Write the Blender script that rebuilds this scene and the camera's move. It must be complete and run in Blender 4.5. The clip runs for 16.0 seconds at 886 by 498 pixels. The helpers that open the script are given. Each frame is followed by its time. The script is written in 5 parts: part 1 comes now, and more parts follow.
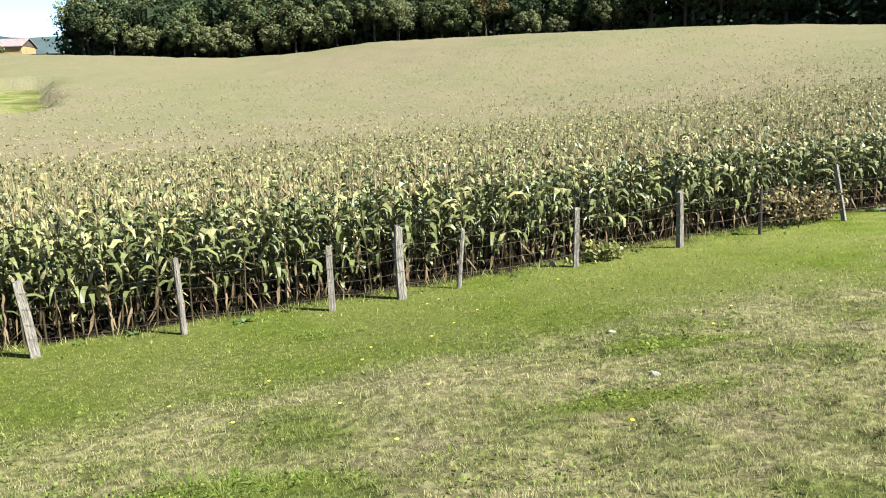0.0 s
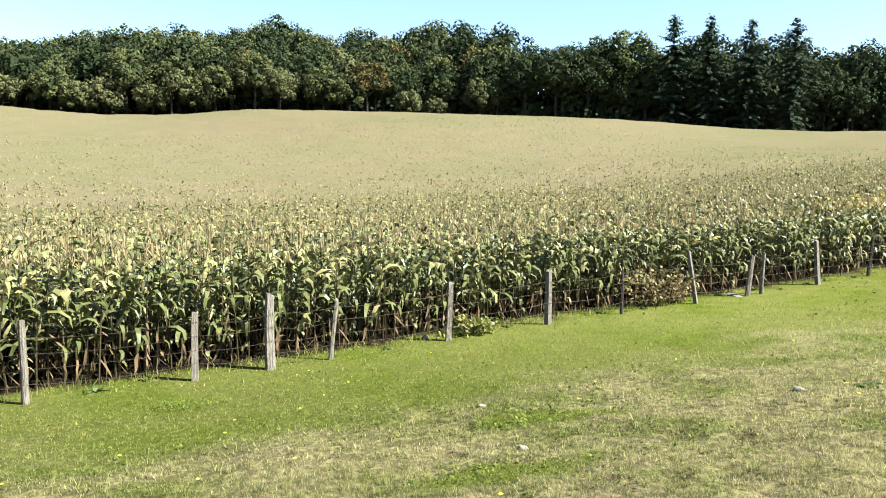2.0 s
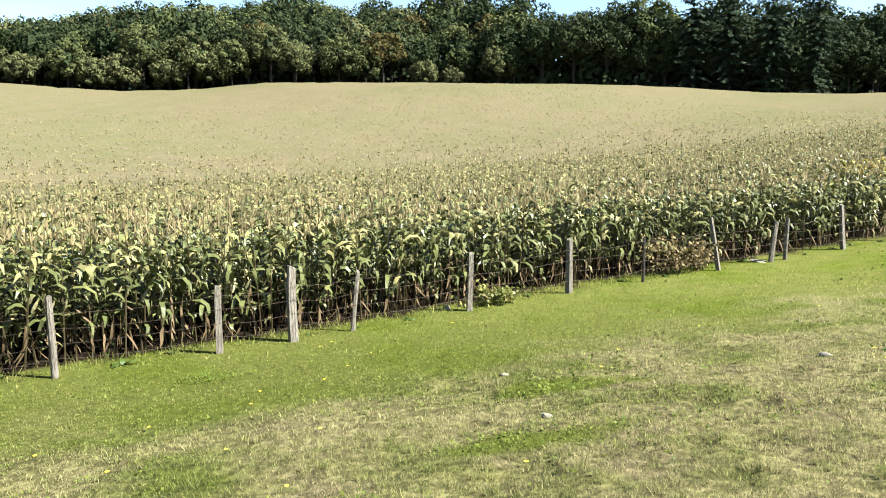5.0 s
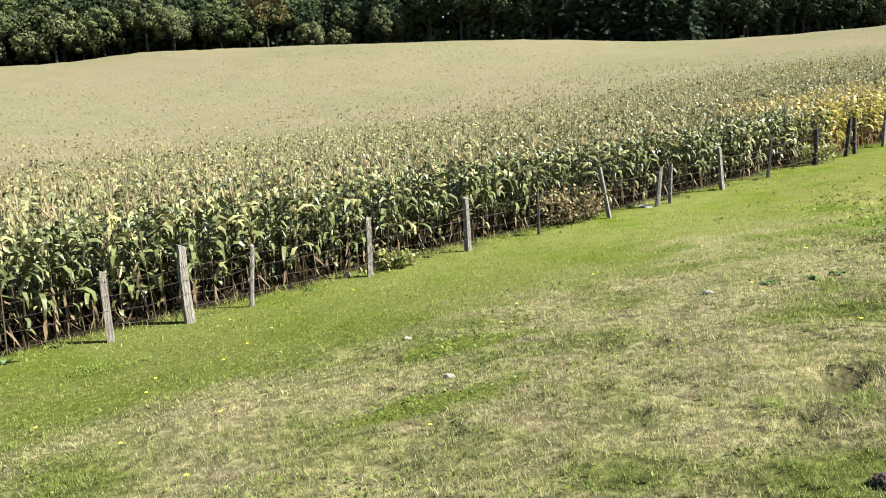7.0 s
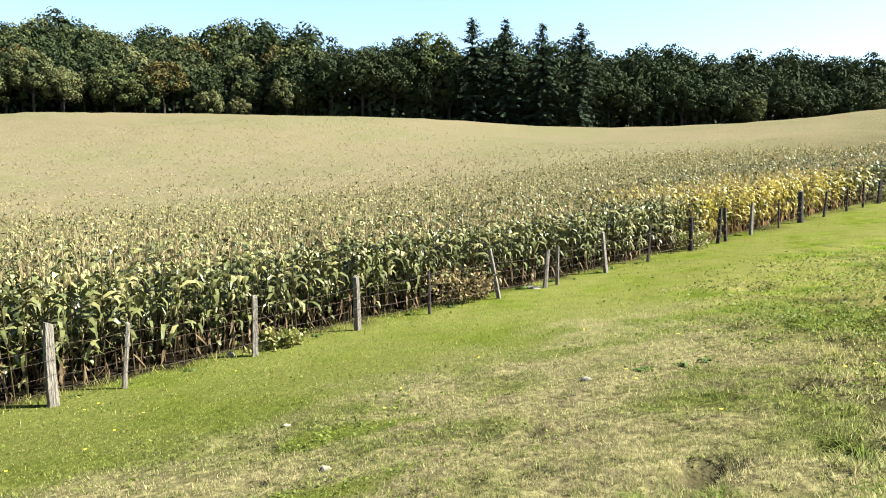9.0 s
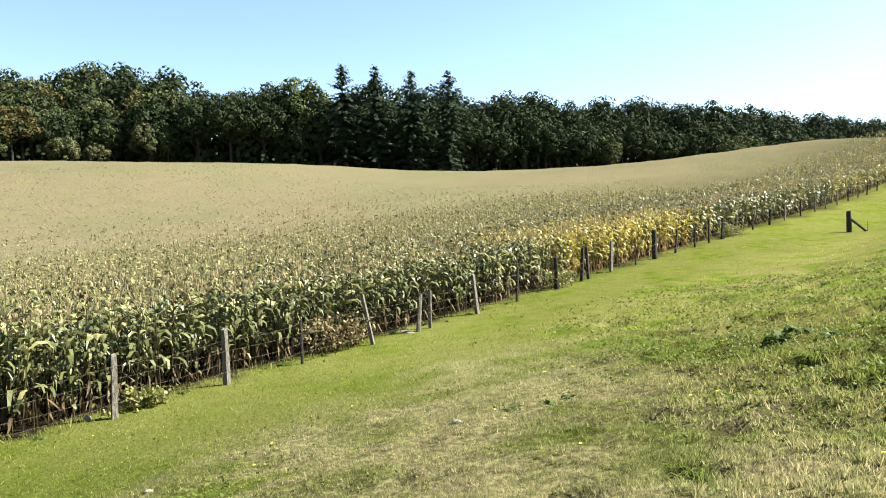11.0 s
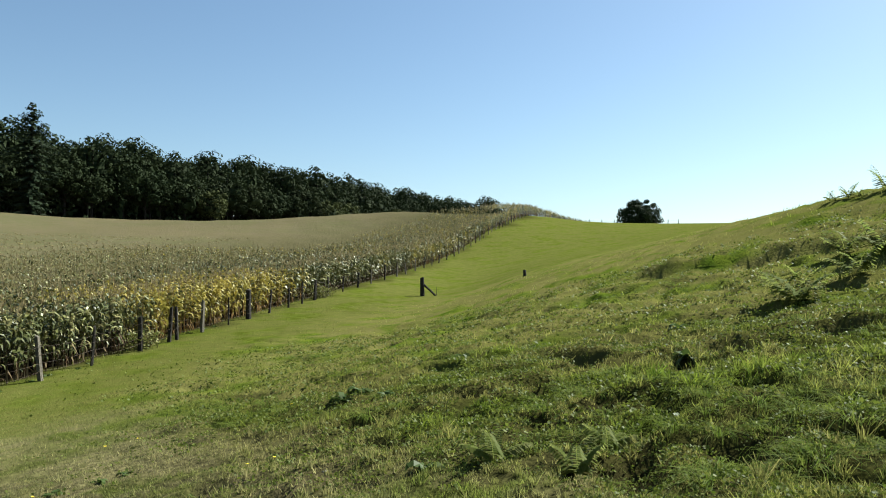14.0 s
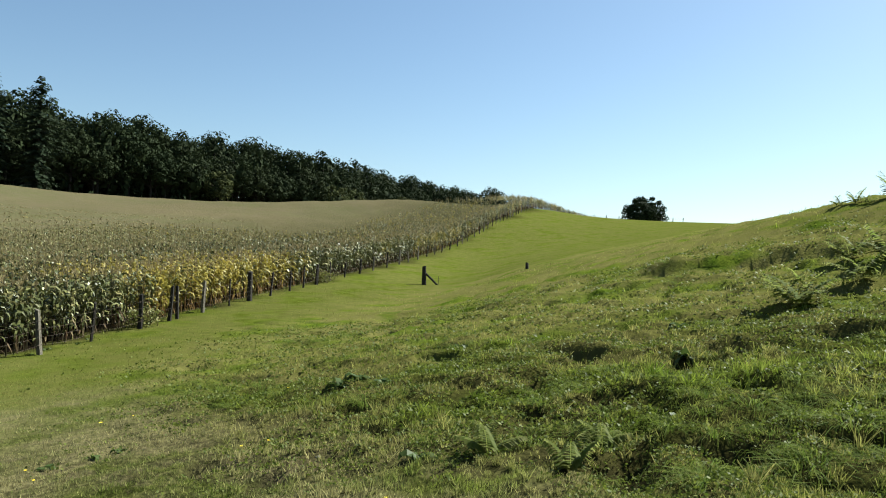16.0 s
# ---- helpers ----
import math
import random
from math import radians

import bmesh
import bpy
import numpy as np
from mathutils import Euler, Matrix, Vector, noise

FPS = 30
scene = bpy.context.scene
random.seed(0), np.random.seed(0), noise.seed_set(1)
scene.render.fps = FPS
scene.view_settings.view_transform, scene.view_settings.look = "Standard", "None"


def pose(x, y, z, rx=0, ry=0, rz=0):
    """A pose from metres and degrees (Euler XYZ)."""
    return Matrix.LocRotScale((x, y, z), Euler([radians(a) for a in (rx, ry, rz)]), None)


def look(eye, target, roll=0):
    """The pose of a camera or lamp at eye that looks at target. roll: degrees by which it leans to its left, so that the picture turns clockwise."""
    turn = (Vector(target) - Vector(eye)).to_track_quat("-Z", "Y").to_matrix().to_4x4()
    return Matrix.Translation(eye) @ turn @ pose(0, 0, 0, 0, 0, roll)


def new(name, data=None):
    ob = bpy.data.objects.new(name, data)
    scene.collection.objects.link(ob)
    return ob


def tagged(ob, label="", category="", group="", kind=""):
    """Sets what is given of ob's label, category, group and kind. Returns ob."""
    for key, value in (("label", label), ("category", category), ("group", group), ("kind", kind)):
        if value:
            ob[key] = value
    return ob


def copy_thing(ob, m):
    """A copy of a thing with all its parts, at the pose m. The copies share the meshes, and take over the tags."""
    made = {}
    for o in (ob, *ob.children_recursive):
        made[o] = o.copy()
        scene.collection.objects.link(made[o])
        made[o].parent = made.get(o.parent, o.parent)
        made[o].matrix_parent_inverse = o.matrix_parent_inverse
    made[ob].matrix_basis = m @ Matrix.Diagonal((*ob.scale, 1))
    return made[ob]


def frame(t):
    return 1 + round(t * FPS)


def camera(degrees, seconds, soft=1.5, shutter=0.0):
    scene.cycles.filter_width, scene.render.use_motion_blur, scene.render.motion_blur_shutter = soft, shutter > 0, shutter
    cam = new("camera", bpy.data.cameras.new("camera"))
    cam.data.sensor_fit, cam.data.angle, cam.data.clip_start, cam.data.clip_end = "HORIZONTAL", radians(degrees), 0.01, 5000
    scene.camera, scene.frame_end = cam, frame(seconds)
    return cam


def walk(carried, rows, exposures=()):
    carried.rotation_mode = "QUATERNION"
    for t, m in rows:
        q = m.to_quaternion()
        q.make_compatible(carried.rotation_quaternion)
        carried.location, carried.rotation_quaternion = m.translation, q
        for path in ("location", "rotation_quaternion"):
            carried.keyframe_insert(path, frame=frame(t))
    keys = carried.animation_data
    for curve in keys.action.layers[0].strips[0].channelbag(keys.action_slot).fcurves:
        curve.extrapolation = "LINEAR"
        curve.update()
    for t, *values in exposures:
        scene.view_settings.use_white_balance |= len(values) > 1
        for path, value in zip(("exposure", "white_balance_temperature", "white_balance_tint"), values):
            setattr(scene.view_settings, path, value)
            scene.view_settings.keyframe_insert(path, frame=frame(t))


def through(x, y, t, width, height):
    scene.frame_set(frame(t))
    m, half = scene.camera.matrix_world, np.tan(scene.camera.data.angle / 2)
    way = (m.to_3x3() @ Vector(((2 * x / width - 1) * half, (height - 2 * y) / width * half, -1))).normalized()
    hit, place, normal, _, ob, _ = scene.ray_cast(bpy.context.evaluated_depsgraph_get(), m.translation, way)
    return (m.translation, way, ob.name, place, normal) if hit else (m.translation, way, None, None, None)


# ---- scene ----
cam = camera(60.51, 16.0, soft=1.05)
PATH = [
    (0.0, pose(-0.211, 0.088, 1.505, 79.394, 2.131, 7.322)),
    (0.5, pose(-0.208, 0.097, 1.512, 79.132, 3.693, 3.811)),
    (1.0, pose(-0.213, 0.098, 1.517, 79.910, 3.479, 2.178)),
    (1.5, pose(-0.223, 0.090, 1.503, 83.715, -0.170, 0.009)),
    (2.0, pose(-0.221, 0.082, 1.483, 84.822, -1.227, -1.742)),
    (2.5, pose(-0.217, 0.074, 1.481, 85.817, -0.699, -2.439)),
    (3.0, pose(-0.228, 0.066, 1.483, 84.932, 0.261, -2.421)),
    (3.5, pose(-0.251, 0.068, 1.474, 84.758, -0.242, -1.884)),
    (4.0, pose(-0.261, 0.085, 1.466, 84.582, -1.307, -1.231)),
    (4.2, pose(-0.262, 0.090, 1.465, 84.200, -1.158, -0.766)),
    (6.3, pose(-0.191, 0.153, 1.471, 81.405, 0.573, -0.864)),
    (6.5, pose(-0.185, 0.158, 1.473, 81.373, 0.286, -1.012)),
    (7.0, pose(-0.148, 0.175, 1.492, 79.563, 2.744, -8.326)),
    (7.5, pose(-0.095, 0.176, 1.531, 82.566, -2.291, -12.782)),
    (7.7, pose(-0.078, 0.172, 1.549, 84.336, -0.740, -13.073)),
    (8.0, pose(-0.056, 0.167, 1.575, 86.546, -0.402, -15.026)),
    (8.5, pose(-0.021, 0.160, 1.613, 85.486, 2.788, -14.785)),
    (9.0, pose(0.014, 0.143, 1.631, 84.869, 0.565, -15.790)),
    (9.5, pose(0.034, 0.119, 1.640, 88.298, -0.850, -20.886)),
    (9.7, pose(0.037, 0.112, 1.642, 88.819, -1.235, -22.371)),
    (11.8, pose(0.087, -0.064, 1.714, 87.075, 2.524, -26.165)),
    (12.0, pose(0.089, -0.067, 1.708, 86.424, 1.909, -26.436)),
    (12.5, pose(0.136, -0.089, 1.693, 86.915, 2.437, -26.458)),
    (13.0, pose(0.253, -0.141, 1.706, 87.919, 0.873, -29.426)),
    (13.5, pose(0.343, -0.227, 1.757, 90.872, -0.366, -42.930)),
    (14.0, pose(0.389, -0.313, 1.812, 91.906, -0.383, -54.412)),
    (14.5, pose(0.395, -0.351, 1.831, 91.055, -0.425, -54.562)),
    (15.0, pose(0.384, -0.352, 1.827, 91.024, -1.709, -53.960)),
    (15.5, pose(0.397, -0.331, 1.822, 91.193, -2.109, -54.010)),
    (16.0, pose(0.440, -0.299, 1.818, 91.103, -2.606, -54.214)),
]
walk(cam, PATH, exposures=[
    (0.0, 2.49, 5850, 7), (1.0, 2.49, 5880, 7), (2.0, 2.6, 6080, 7), (4.2, 2.6, 6120, 7), (7.0, 2.54, 5980, 9), (8.0, 2.62, 6200, 8),
    (9.7, 2.62, 6300, 8), (12.0, 2.27, 6320, 8), (13.0, 2.2, 6320, 6), (13.5, 2.06, 6300, 4), (14.0, 1.5, 6200, 0), (16.0, 1.5, 6200, 0)])

# ---- world and sun ----
SUN_AZ, SUN_EL = radians(108), radians(44)
world = bpy.data.worlds.new("world")
scene.world = world
world.use_nodes = True
wn = world.node_tree.nodes
sky = wn.new("ShaderNodeTexSky")
sky.sky_type = "NISHITA"
sky.sun_disc = False
sky.sun_elevation, sky.sun_rotation = SUN_EL, SUN_AZ
sky.altitude, sky.air_density, sky.dust_density, sky.ozone_density = 300, 1.0, 0.8, 1.5
wn["Background"].inputs["Strength"].default_value = 0.05
world.node_tree.links.new(sky.outputs["Color"], wn["Background"].inputs["Color"])
sun_data = bpy.data.lights.new("sun", "SUN")
sun_data.energy, sun_data.angle, sun_data.color = 5.0, radians(0.55), (1.0, 0.95, 0.86)
sun = new("sun", sun_data)
sun_dir = Vector((math.sin(SUN_AZ) * math.cos(SUN_EL), math.cos(SUN_AZ) * math.cos(SUN_EL), math.sin(SUN_EL)))
sun.matrix_world = look(sun_dir * 100, (0, 0, 0))


# ---- materials ----
class Mat:
    """A small wrapper to wire node materials."""

    def __init__(self, name, rough=0.8, spec=0.3, metal=0.0):
        self.m = bpy.data.materials.new(name)
        self.m.use_nodes = True
        self.n, self.l = self.m.node_tree.nodes, self.m.node_tree.links
        self.b = self.n["Principled BSDF"]
        self.b.inputs["Roughness"].default_value = rough
        self.b.inputs["Specular IOR Level"].default_value = spec
        self.b.inputs["Metallic"].default_value = metal
        self.geo = self.n.new("ShaderNodeNewGeometry")
        self.obi = self.n.new("ShaderNodeObjectInfo")

    def noise(self, scale, detail=3.0, stretch=None, rough=0.55, lo=0.3, hi=0.7):
        tc = self.n.new("ShaderNodeTexCoord")
        src = tc.outputs["Object"]
        if stretch:
            mp = self.n.new("ShaderNodeMapping")
            mp.inputs["Scale"].default_value = stretch
            self.l.new(src, mp.inputs["Vector"])
            src = mp.outputs["Vector"]
        t = self.n.new("ShaderNodeTexNoise")
        t.inputs["Scale"].default_value, t.inputs["Detail"].default_value, t.inputs["Roughness"].default_value = scale, detail, rough
        self.l.new(src, t.inputs["Vector"])
        return self.ramp(t.outputs["Fac"], lo, hi)

    def ramp(self, src, lo, hi):
        r = self.n.new("ShaderNodeMapRange")
        r.interpolation_type = "SMOOTHSTEP"
        r.inputs["From Min"].default_value, r.inputs["From Max"].default_value = lo, hi
        self.l.new(src, r.inputs["Value"])
        return r.outputs["Result"]

    def attr(self, name):
        a = self.n.new("ShaderNodeAttribute")
        a.attribute_name = name
        return a.outputs["Fac"]

    def mix(self, fac, a, b):
        x = self.n.new("ShaderNodeMix")
        x.data_type = "RGBA"
        for sock, v in ((x.inputs[0], fac), (x.inputs[6], a), (x.inputs[7], b)):
            if isinstance(v, tuple):
                sock.default_value = (*v, 1)
            elif isinstance(v, (int, float)):
                sock.default_value = v
            else:
                self.l.new(v, sock)
        return x.outputs[2]

    def mult(self, a, b):
        x = self.n.new("ShaderNodeMath")
        x.operation = "MULTIPLY"
        for sock, v in ((x.inputs[0], a), (x.inputs[1], b)):
            if isinstance(v, (int, float)):
                sock.default_value = v
            else:
                self.l.new(v, sock)
        return x.outputs[0]

    def color(self, c):
        if isinstance(c, tuple):
            self.b.inputs["Base Color"].default_value = (*c, 1)
        else:
            self.l.new(c, self.b.inputs["Base Color"])
        self.c = c
        return self

    def bump(self, src, strength=0.4, dist=0.02):
        u = self.n.new("ShaderNodeBump")
        u.inputs["Strength"].default_value, u.inputs["Distance"].default_value = strength, dist
        self.l.new(src, u.inputs["Height"])
        self.l.new(u.outputs["Normal"], self.b.inputs["Normal"])
        return self

    def leafy(self, amount):
        """Lets some light through thin leaves."""
        t = self.n.new("ShaderNodeBsdfTranslucent")
        s = self.n.new("ShaderNodeMixShader")
        s.inputs[0].default_value = amount
        if isinstance(self.c, tuple):
            t.inputs["Color"].default_value = (*self.c, 1)
        else:
            self.l.new(self.c, t.inputs["Color"])
        self.l.new(self.b.outputs[0], s.inputs[1])
        self.l.new(t.outputs[0], s.inputs[2])
        self.l.new(s.outputs[0], self.n["Material Output"].inputs["Surface"])
        return self


def meadow_colour(m, blades):
    """Mown pasture: sun-bleached straw among green tufts, lush along the fence and on the far strip."""
    dry = m.noise(0.5, 4, lo=0.32, hi=0.56)
    fine = m.noise(9.0, 3, lo=0.3, hi=0.7)
    mid = m.noise(2.1, 3, lo=0.35, hi=0.65)
    tuft = m.noise(4.2, 3, lo=0.46, hi=0.6)
    lush = m.attr("lush")
    green = m.mix(mid, (0.0449, 0.0626, 0.0095), (0.0782, 0.0918, 0.019))
    straw = m.mix(fine, (0.145, 0.12, 0.062), (0.215, 0.185, 0.1))
    rough = m.mix(m.mult(dry, 0.72), green, straw)
    rough = m.mix(m.mult(m.noise(1.25, 4, lo=0.52, hi=0.66), 0.4), rough, (0.1122, 0.0938, 0.053))
    rough = m.mix(m.mult(tuft, 0.55), rough, (0.0476, 0.068, 0.0109))
    rich = m.mix(mid, (0.0558, 0.0694, 0.0082), (0.086, 0.102, 0.016))
    rich = m.mix(m.mult(dry, 0.45), rich, (0.1088, 0.0986, 0.034))
    rich = m.mix(m.mult(tuft, 0.35), rich, (0.0394, 0.0612, 0.0082))
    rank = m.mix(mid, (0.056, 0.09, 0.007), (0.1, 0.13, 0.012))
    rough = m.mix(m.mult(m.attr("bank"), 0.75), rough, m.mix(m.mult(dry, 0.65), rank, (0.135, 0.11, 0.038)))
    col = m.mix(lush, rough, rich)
    if blades:
        straw_share = m.mult(m.ramp(m.geo.outputs["Random Per Island"], 0.2, 1.0), m.ramp(m.mult(m.attr("bank"), -1.0), -1.4, 0.0))
        col = m.mix(m.mult(straw_share, 0.4), col, (0.2, 0.175, 0.075))
        x = m.n.new("ShaderNodeHueSaturation")
        fr = m.n.new("ShaderNodeMath")
        fr.operation = "FRACT"
        m.l.new(m.mult(m.geo.outputs["Random Per Island"], 17.3), fr.inputs[0])
        vr = m.n.new("ShaderNodeMapRange")
        vr.inputs["To Min"].default_value, vr.inputs["To Max"].default_value = 0.85, 2.75
        m.l.new(fr.outputs[0], vr.inputs["Value"])
        m.l.new(vr.outputs["Result"], x.inputs["Value"])
        x.inputs["Saturation"].default_value = 1.0
        m.l.new(col, x.inputs["Color"])
        return x.outputs[0]
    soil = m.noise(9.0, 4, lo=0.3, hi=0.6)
    # bank earth is darkened to put the shade between tufts into the colour
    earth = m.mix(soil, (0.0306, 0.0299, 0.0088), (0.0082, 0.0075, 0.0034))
    litter = m.mix(m.mult(dry, 0.8), m.mix(soil, (0.066, 0.07, 0.017), (0.02, 0.022, 0.006)), m.mix(soil, (0.17, 0.145, 0.072), (0.05, 0.042, 0.02)))
    litter = m.mix(m.mult(m.noise(1.25, 4, lo=0.52, hi=0.66), 0.7), litter, m.mix(soil, (0.125, 0.1, 0.056), (0.04, 0.032, 0.018)))
    litter = m.mix(lush, litter, m.mix(soil, (0.0578, 0.068, 0.0122), (0.0306, 0.0381, 0.0068)))
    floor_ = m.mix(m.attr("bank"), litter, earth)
    # near-black pit floor: bare earth with the hollow's shade put in
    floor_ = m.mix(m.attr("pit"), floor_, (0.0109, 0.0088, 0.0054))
    # near ground takes this litter floor, partly darkened for shade between blades
    return m.mix(m.mult(m.attr("thatch_shade"), 0.85), col, floor_)


m_ground = Mat("meadow_turf", 0.95, 0.0)
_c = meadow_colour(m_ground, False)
# maize soil held near black, putting the shade under the plants into its colour
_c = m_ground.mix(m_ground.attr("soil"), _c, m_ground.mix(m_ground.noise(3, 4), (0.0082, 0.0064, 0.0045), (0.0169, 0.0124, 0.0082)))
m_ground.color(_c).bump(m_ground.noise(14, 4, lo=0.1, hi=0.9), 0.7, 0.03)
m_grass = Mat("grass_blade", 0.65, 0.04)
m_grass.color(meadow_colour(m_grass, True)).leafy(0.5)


def leaf_mat(name, a, b, c, rough=0.45, spec=0.5, through=0.3, scale=0.6, few=0.0):
    m = Mat(name, rough, spec)
    col = m.mix(m.ramp(m.geo.outputs["Random Per Island"], few, 1.0), a, b)
    col = m.mix(m.mult(m.noise(scale, 3, lo=0.4, hi=0.75), 0.7), col, c)
    col = m.mix(m.mult(m.obi.outputs["Random"], 0.25), col, b)
    return m.color(col).leafy(through)


m_corn = leaf_mat("corn_leaf", (0.012, 0.022, 0.006), (0.215, 0.21, 0.075), (0.055, 0.07, 0.018), 0.4, 0.2, 0.06, 1.2, 0.42)
m_corn_gold = leaf_mat("corn_leaf_yellowing", (0.24, 0.2, 0.034), (0.34, 0.27, 0.06), (0.15, 0.15, 0.028), 0.45, 0.25, 0.3)
m_corn_dry = leaf_mat("corn_leaf_dry", (0.2, 0.16, 0.085), (0.05, 0.025, 0.012), (0.07, 0.045, 0.022), 0.7, 0.1, 0.1)
m_corn_amber = leaf_mat("corn_leaf_amber", (0.2, 0.115, 0.038), (0.26, 0.17, 0.07), (0.13, 0.066, 0.024), 0.7, 0.1)
m_stalk = leaf_mat("corn_stalk", (0.024, 0.026, 0.01), (0.05, 0.036, 0.017), (0.036, 0.02, 0.011), 0.6, 0.15, 0.05)
m_tassel = leaf_mat("corn_tassel", (0.17, 0.138, 0.066), (0.245, 0.195, 0.1), (0.14, 0.118, 0.05), 0.75, 0.1, 0.35)
m_husk = leaf_mat("corn_husk", (0.15, 0.135, 0.06), (0.21, 0.185, 0.095), (0.12, 0.11, 0.045), 0.6, 0.2, 0.1)
m_corn_pale = leaf_mat("corn_leaf_bleached", (0.095, 0.1, 0.032), (0.235, 0.208, 0.09), (0.16, 0.15, 0.058), 0.5, 0.15, 0.25, 1.2)

m_canopy = Mat("ripening_corn_canopy", 0.9, 0.0)
_big = m_canopy.noise(0.035, 3, lo=0.35, hi=0.65)
_mid = m_canopy.noise(0.5, 4, lo=0.35, hi=0.7)
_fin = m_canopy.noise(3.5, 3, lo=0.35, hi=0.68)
_c = m_canopy.mix(_big, (0.1006, 0.083, 0.0462), (0.0843, 0.0796, 0.0381))
_c = m_canopy.mix(m_canopy.mult(_mid, 0.5), _c, (0.1122, 0.0884, 0.0626))
_c = m_canopy.mix(m_canopy.mult(_fin, 0.35), _c, (0.0636, 0.0673, 0.0299))
# near the fence the canopy colour is darkened for shade between the plants
_c = m_canopy.mix(m_canopy.mult(m_canopy.attr("gap_shade"), 0.62), _c, m_canopy.mix(_fin, (0.0374, 0.0411, 0.015), (0.0112, 0.0131, 0.0056)))
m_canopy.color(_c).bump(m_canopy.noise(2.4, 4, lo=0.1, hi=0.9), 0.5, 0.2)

m_post = Mat("weathered_wood", 0.85, 0.2)
_g = m_post.noise(9, 5, (6, 6, 0.7), lo=0.3, hi=0.7)
_c = m_post.mix(_g, (0.0646, 0.0544, 0.0408), (0.1836, 0.1632, 0.1292))
_c = m_post.mix(m_post.mult(m_post.noise(5, 3, lo=0.55, hi=0.75), 0.6), _c, (0.0748, 0.0748, 0.0561))
_c = m_post.mix(m_post.mult(m_post.obi.outputs["Random"], 0.35), _c, (0.0898, 0.0748, 0.0598))
m_post.color(_c).bump(_g, 0.7, 0.012)
m_post_dark = Mat("tarred_wood", 0.85, 0.2)
_g = m_post_dark.noise(9, 5, (6, 6, 0.7))
m_post_dark.color(m_post_dark.mix(_g, (0.0112, 0.0094, 0.0075), (0.0374, 0.0318, 0.0262))).bump(_g, 0.6, 0.01)
m_wire = Mat("rusty_wire", 0.55, 0.5, 0.8)
m_wire.color(m_wire.mix(m_wire.noise(20), (0.0306, 0.0272, 0.0258), (0.0476, 0.0272, 0.015)))

m_bark = Mat("tree_bark", 0.9, 0.15)
_g = m_bark.noise(3, 5, (3, 3, 0.5))
m_bark.color(m_bark.mix(_g, (0.012, 0.01, 0.008), (0.045, 0.037, 0.028))).bump(_g, 0.7, 0.05)


def foliage(name, a, b, c):
    m = Mat(name, 0.7, 0.03)
    col = m.mix(m.geo.outputs["Random Per Island"], a, b)
    col = m.mix(m.mult(m.obi.outputs["Random"], 0.55), col, c)
    col = m.mix(m.mult(m.noise(0.12, 2, lo=0.45, hi=0.7), 0.35), col, c)
    return m.color(col).leafy(0.12)


m_leaf = foliage("broadleaf_foliage", (0.038, 0.05, 0.017), (0.062, 0.072, 0.025), (0.076, 0.078, 0.033))
# also used in crown cores and shaded trees, its darkness standing for shade
m_leaf_dark = foliage("dark_shaded_foliage", (0.013, 0.021, 0.009), (0.024, 0.034, 0.014), (0.034, 0.041, 0.018))
m_leaf_gold = foliage("turning_foliage", (0.06, 0.05, 0.018), (0.08, 0.064, 0.022), (0.066, 0.06, 0.022))
m_leaf_pale = foliage("pale_olive_foliage", (0.056, 0.064, 0.024), (0.084, 0.088, 0.036), (0.095, 0.09, 0.041))
m_spruce = foliage("spruce_needles", (0.012, 0.023, 0.013), (0.036, 0.05, 0.028), (0.034, 0.045, 0.024))
m_fern = leaf_mat("bracken_frond", (0.11, 0.15, 0.03), (0.19, 0.21, 0.06), (0.21, 0.2, 0.075), 0.6, 0.05, 0.6, 2.0)
m_weed = leaf_mat("weed_leaf", (0.028, 0.052, 0.01), (0.06, 0.088, 0.02), (0.07, 0.09, 0.025), 0.5, 0.12, 0.3, 4.0)
m_stone = Mat("pale_stone", 0.9, 0.2)
m_stone.color(m_stone.mix(m_stone.noise(8, 4), (0.11, 0.1, 0.072), (0.19, 0.17, 0.125))).bump(m_stone.noise(30, 3), 0.4, 0.01)
m_petal = Mat("yellow_petal", 0.6, 0.2).color((0.75, 0.55, 0.03))
m_plaster = Mat("white_render", 0.85, 0.2)
m_plaster.color(m_plaster.mix(m_plaster.noise(0.6, 4), (0.72, 0.7, 0.66), (0.8, 0.78, 0.75)))
m_ochre = Mat("ochre_boards", 0.8, 0.2)
m_ochre.color(m_ochre.mix(m_ochre.noise(1.5, 4, (4, 4, 0.5)), (0.17, 0.115, 0.042), (0.21, 0.15, 0.066)))
m_roof = Mat("faded_roof_tiles", 0.85, 0.2)
m_roof.color(m_roof.mix(m_roof.noise(1.2, 4), (0.12, 0.088, 0.08), (0.16, 0.128, 0.118)))
m_dark = Mat("dark_timber", 0.85, 0.2)
m_dark.color(m_dark.mix(m_dark.noise(2, 4, (4, 4, 0.5)), (0.033, 0.0248, 0.0165), (0.066, 0.0495, 0.033)))
# the bluish tint puts the haze of distance into the hills' colour
m_far = Mat("distant_wooded_hills", 0.95, 0.1)
m_far.color(m_far.mix(m_far.noise(0.012, 6, lo=0.35, hi=0.65), (0.022, 0.034, 0.033), (0.042, 0.056, 0.052)))

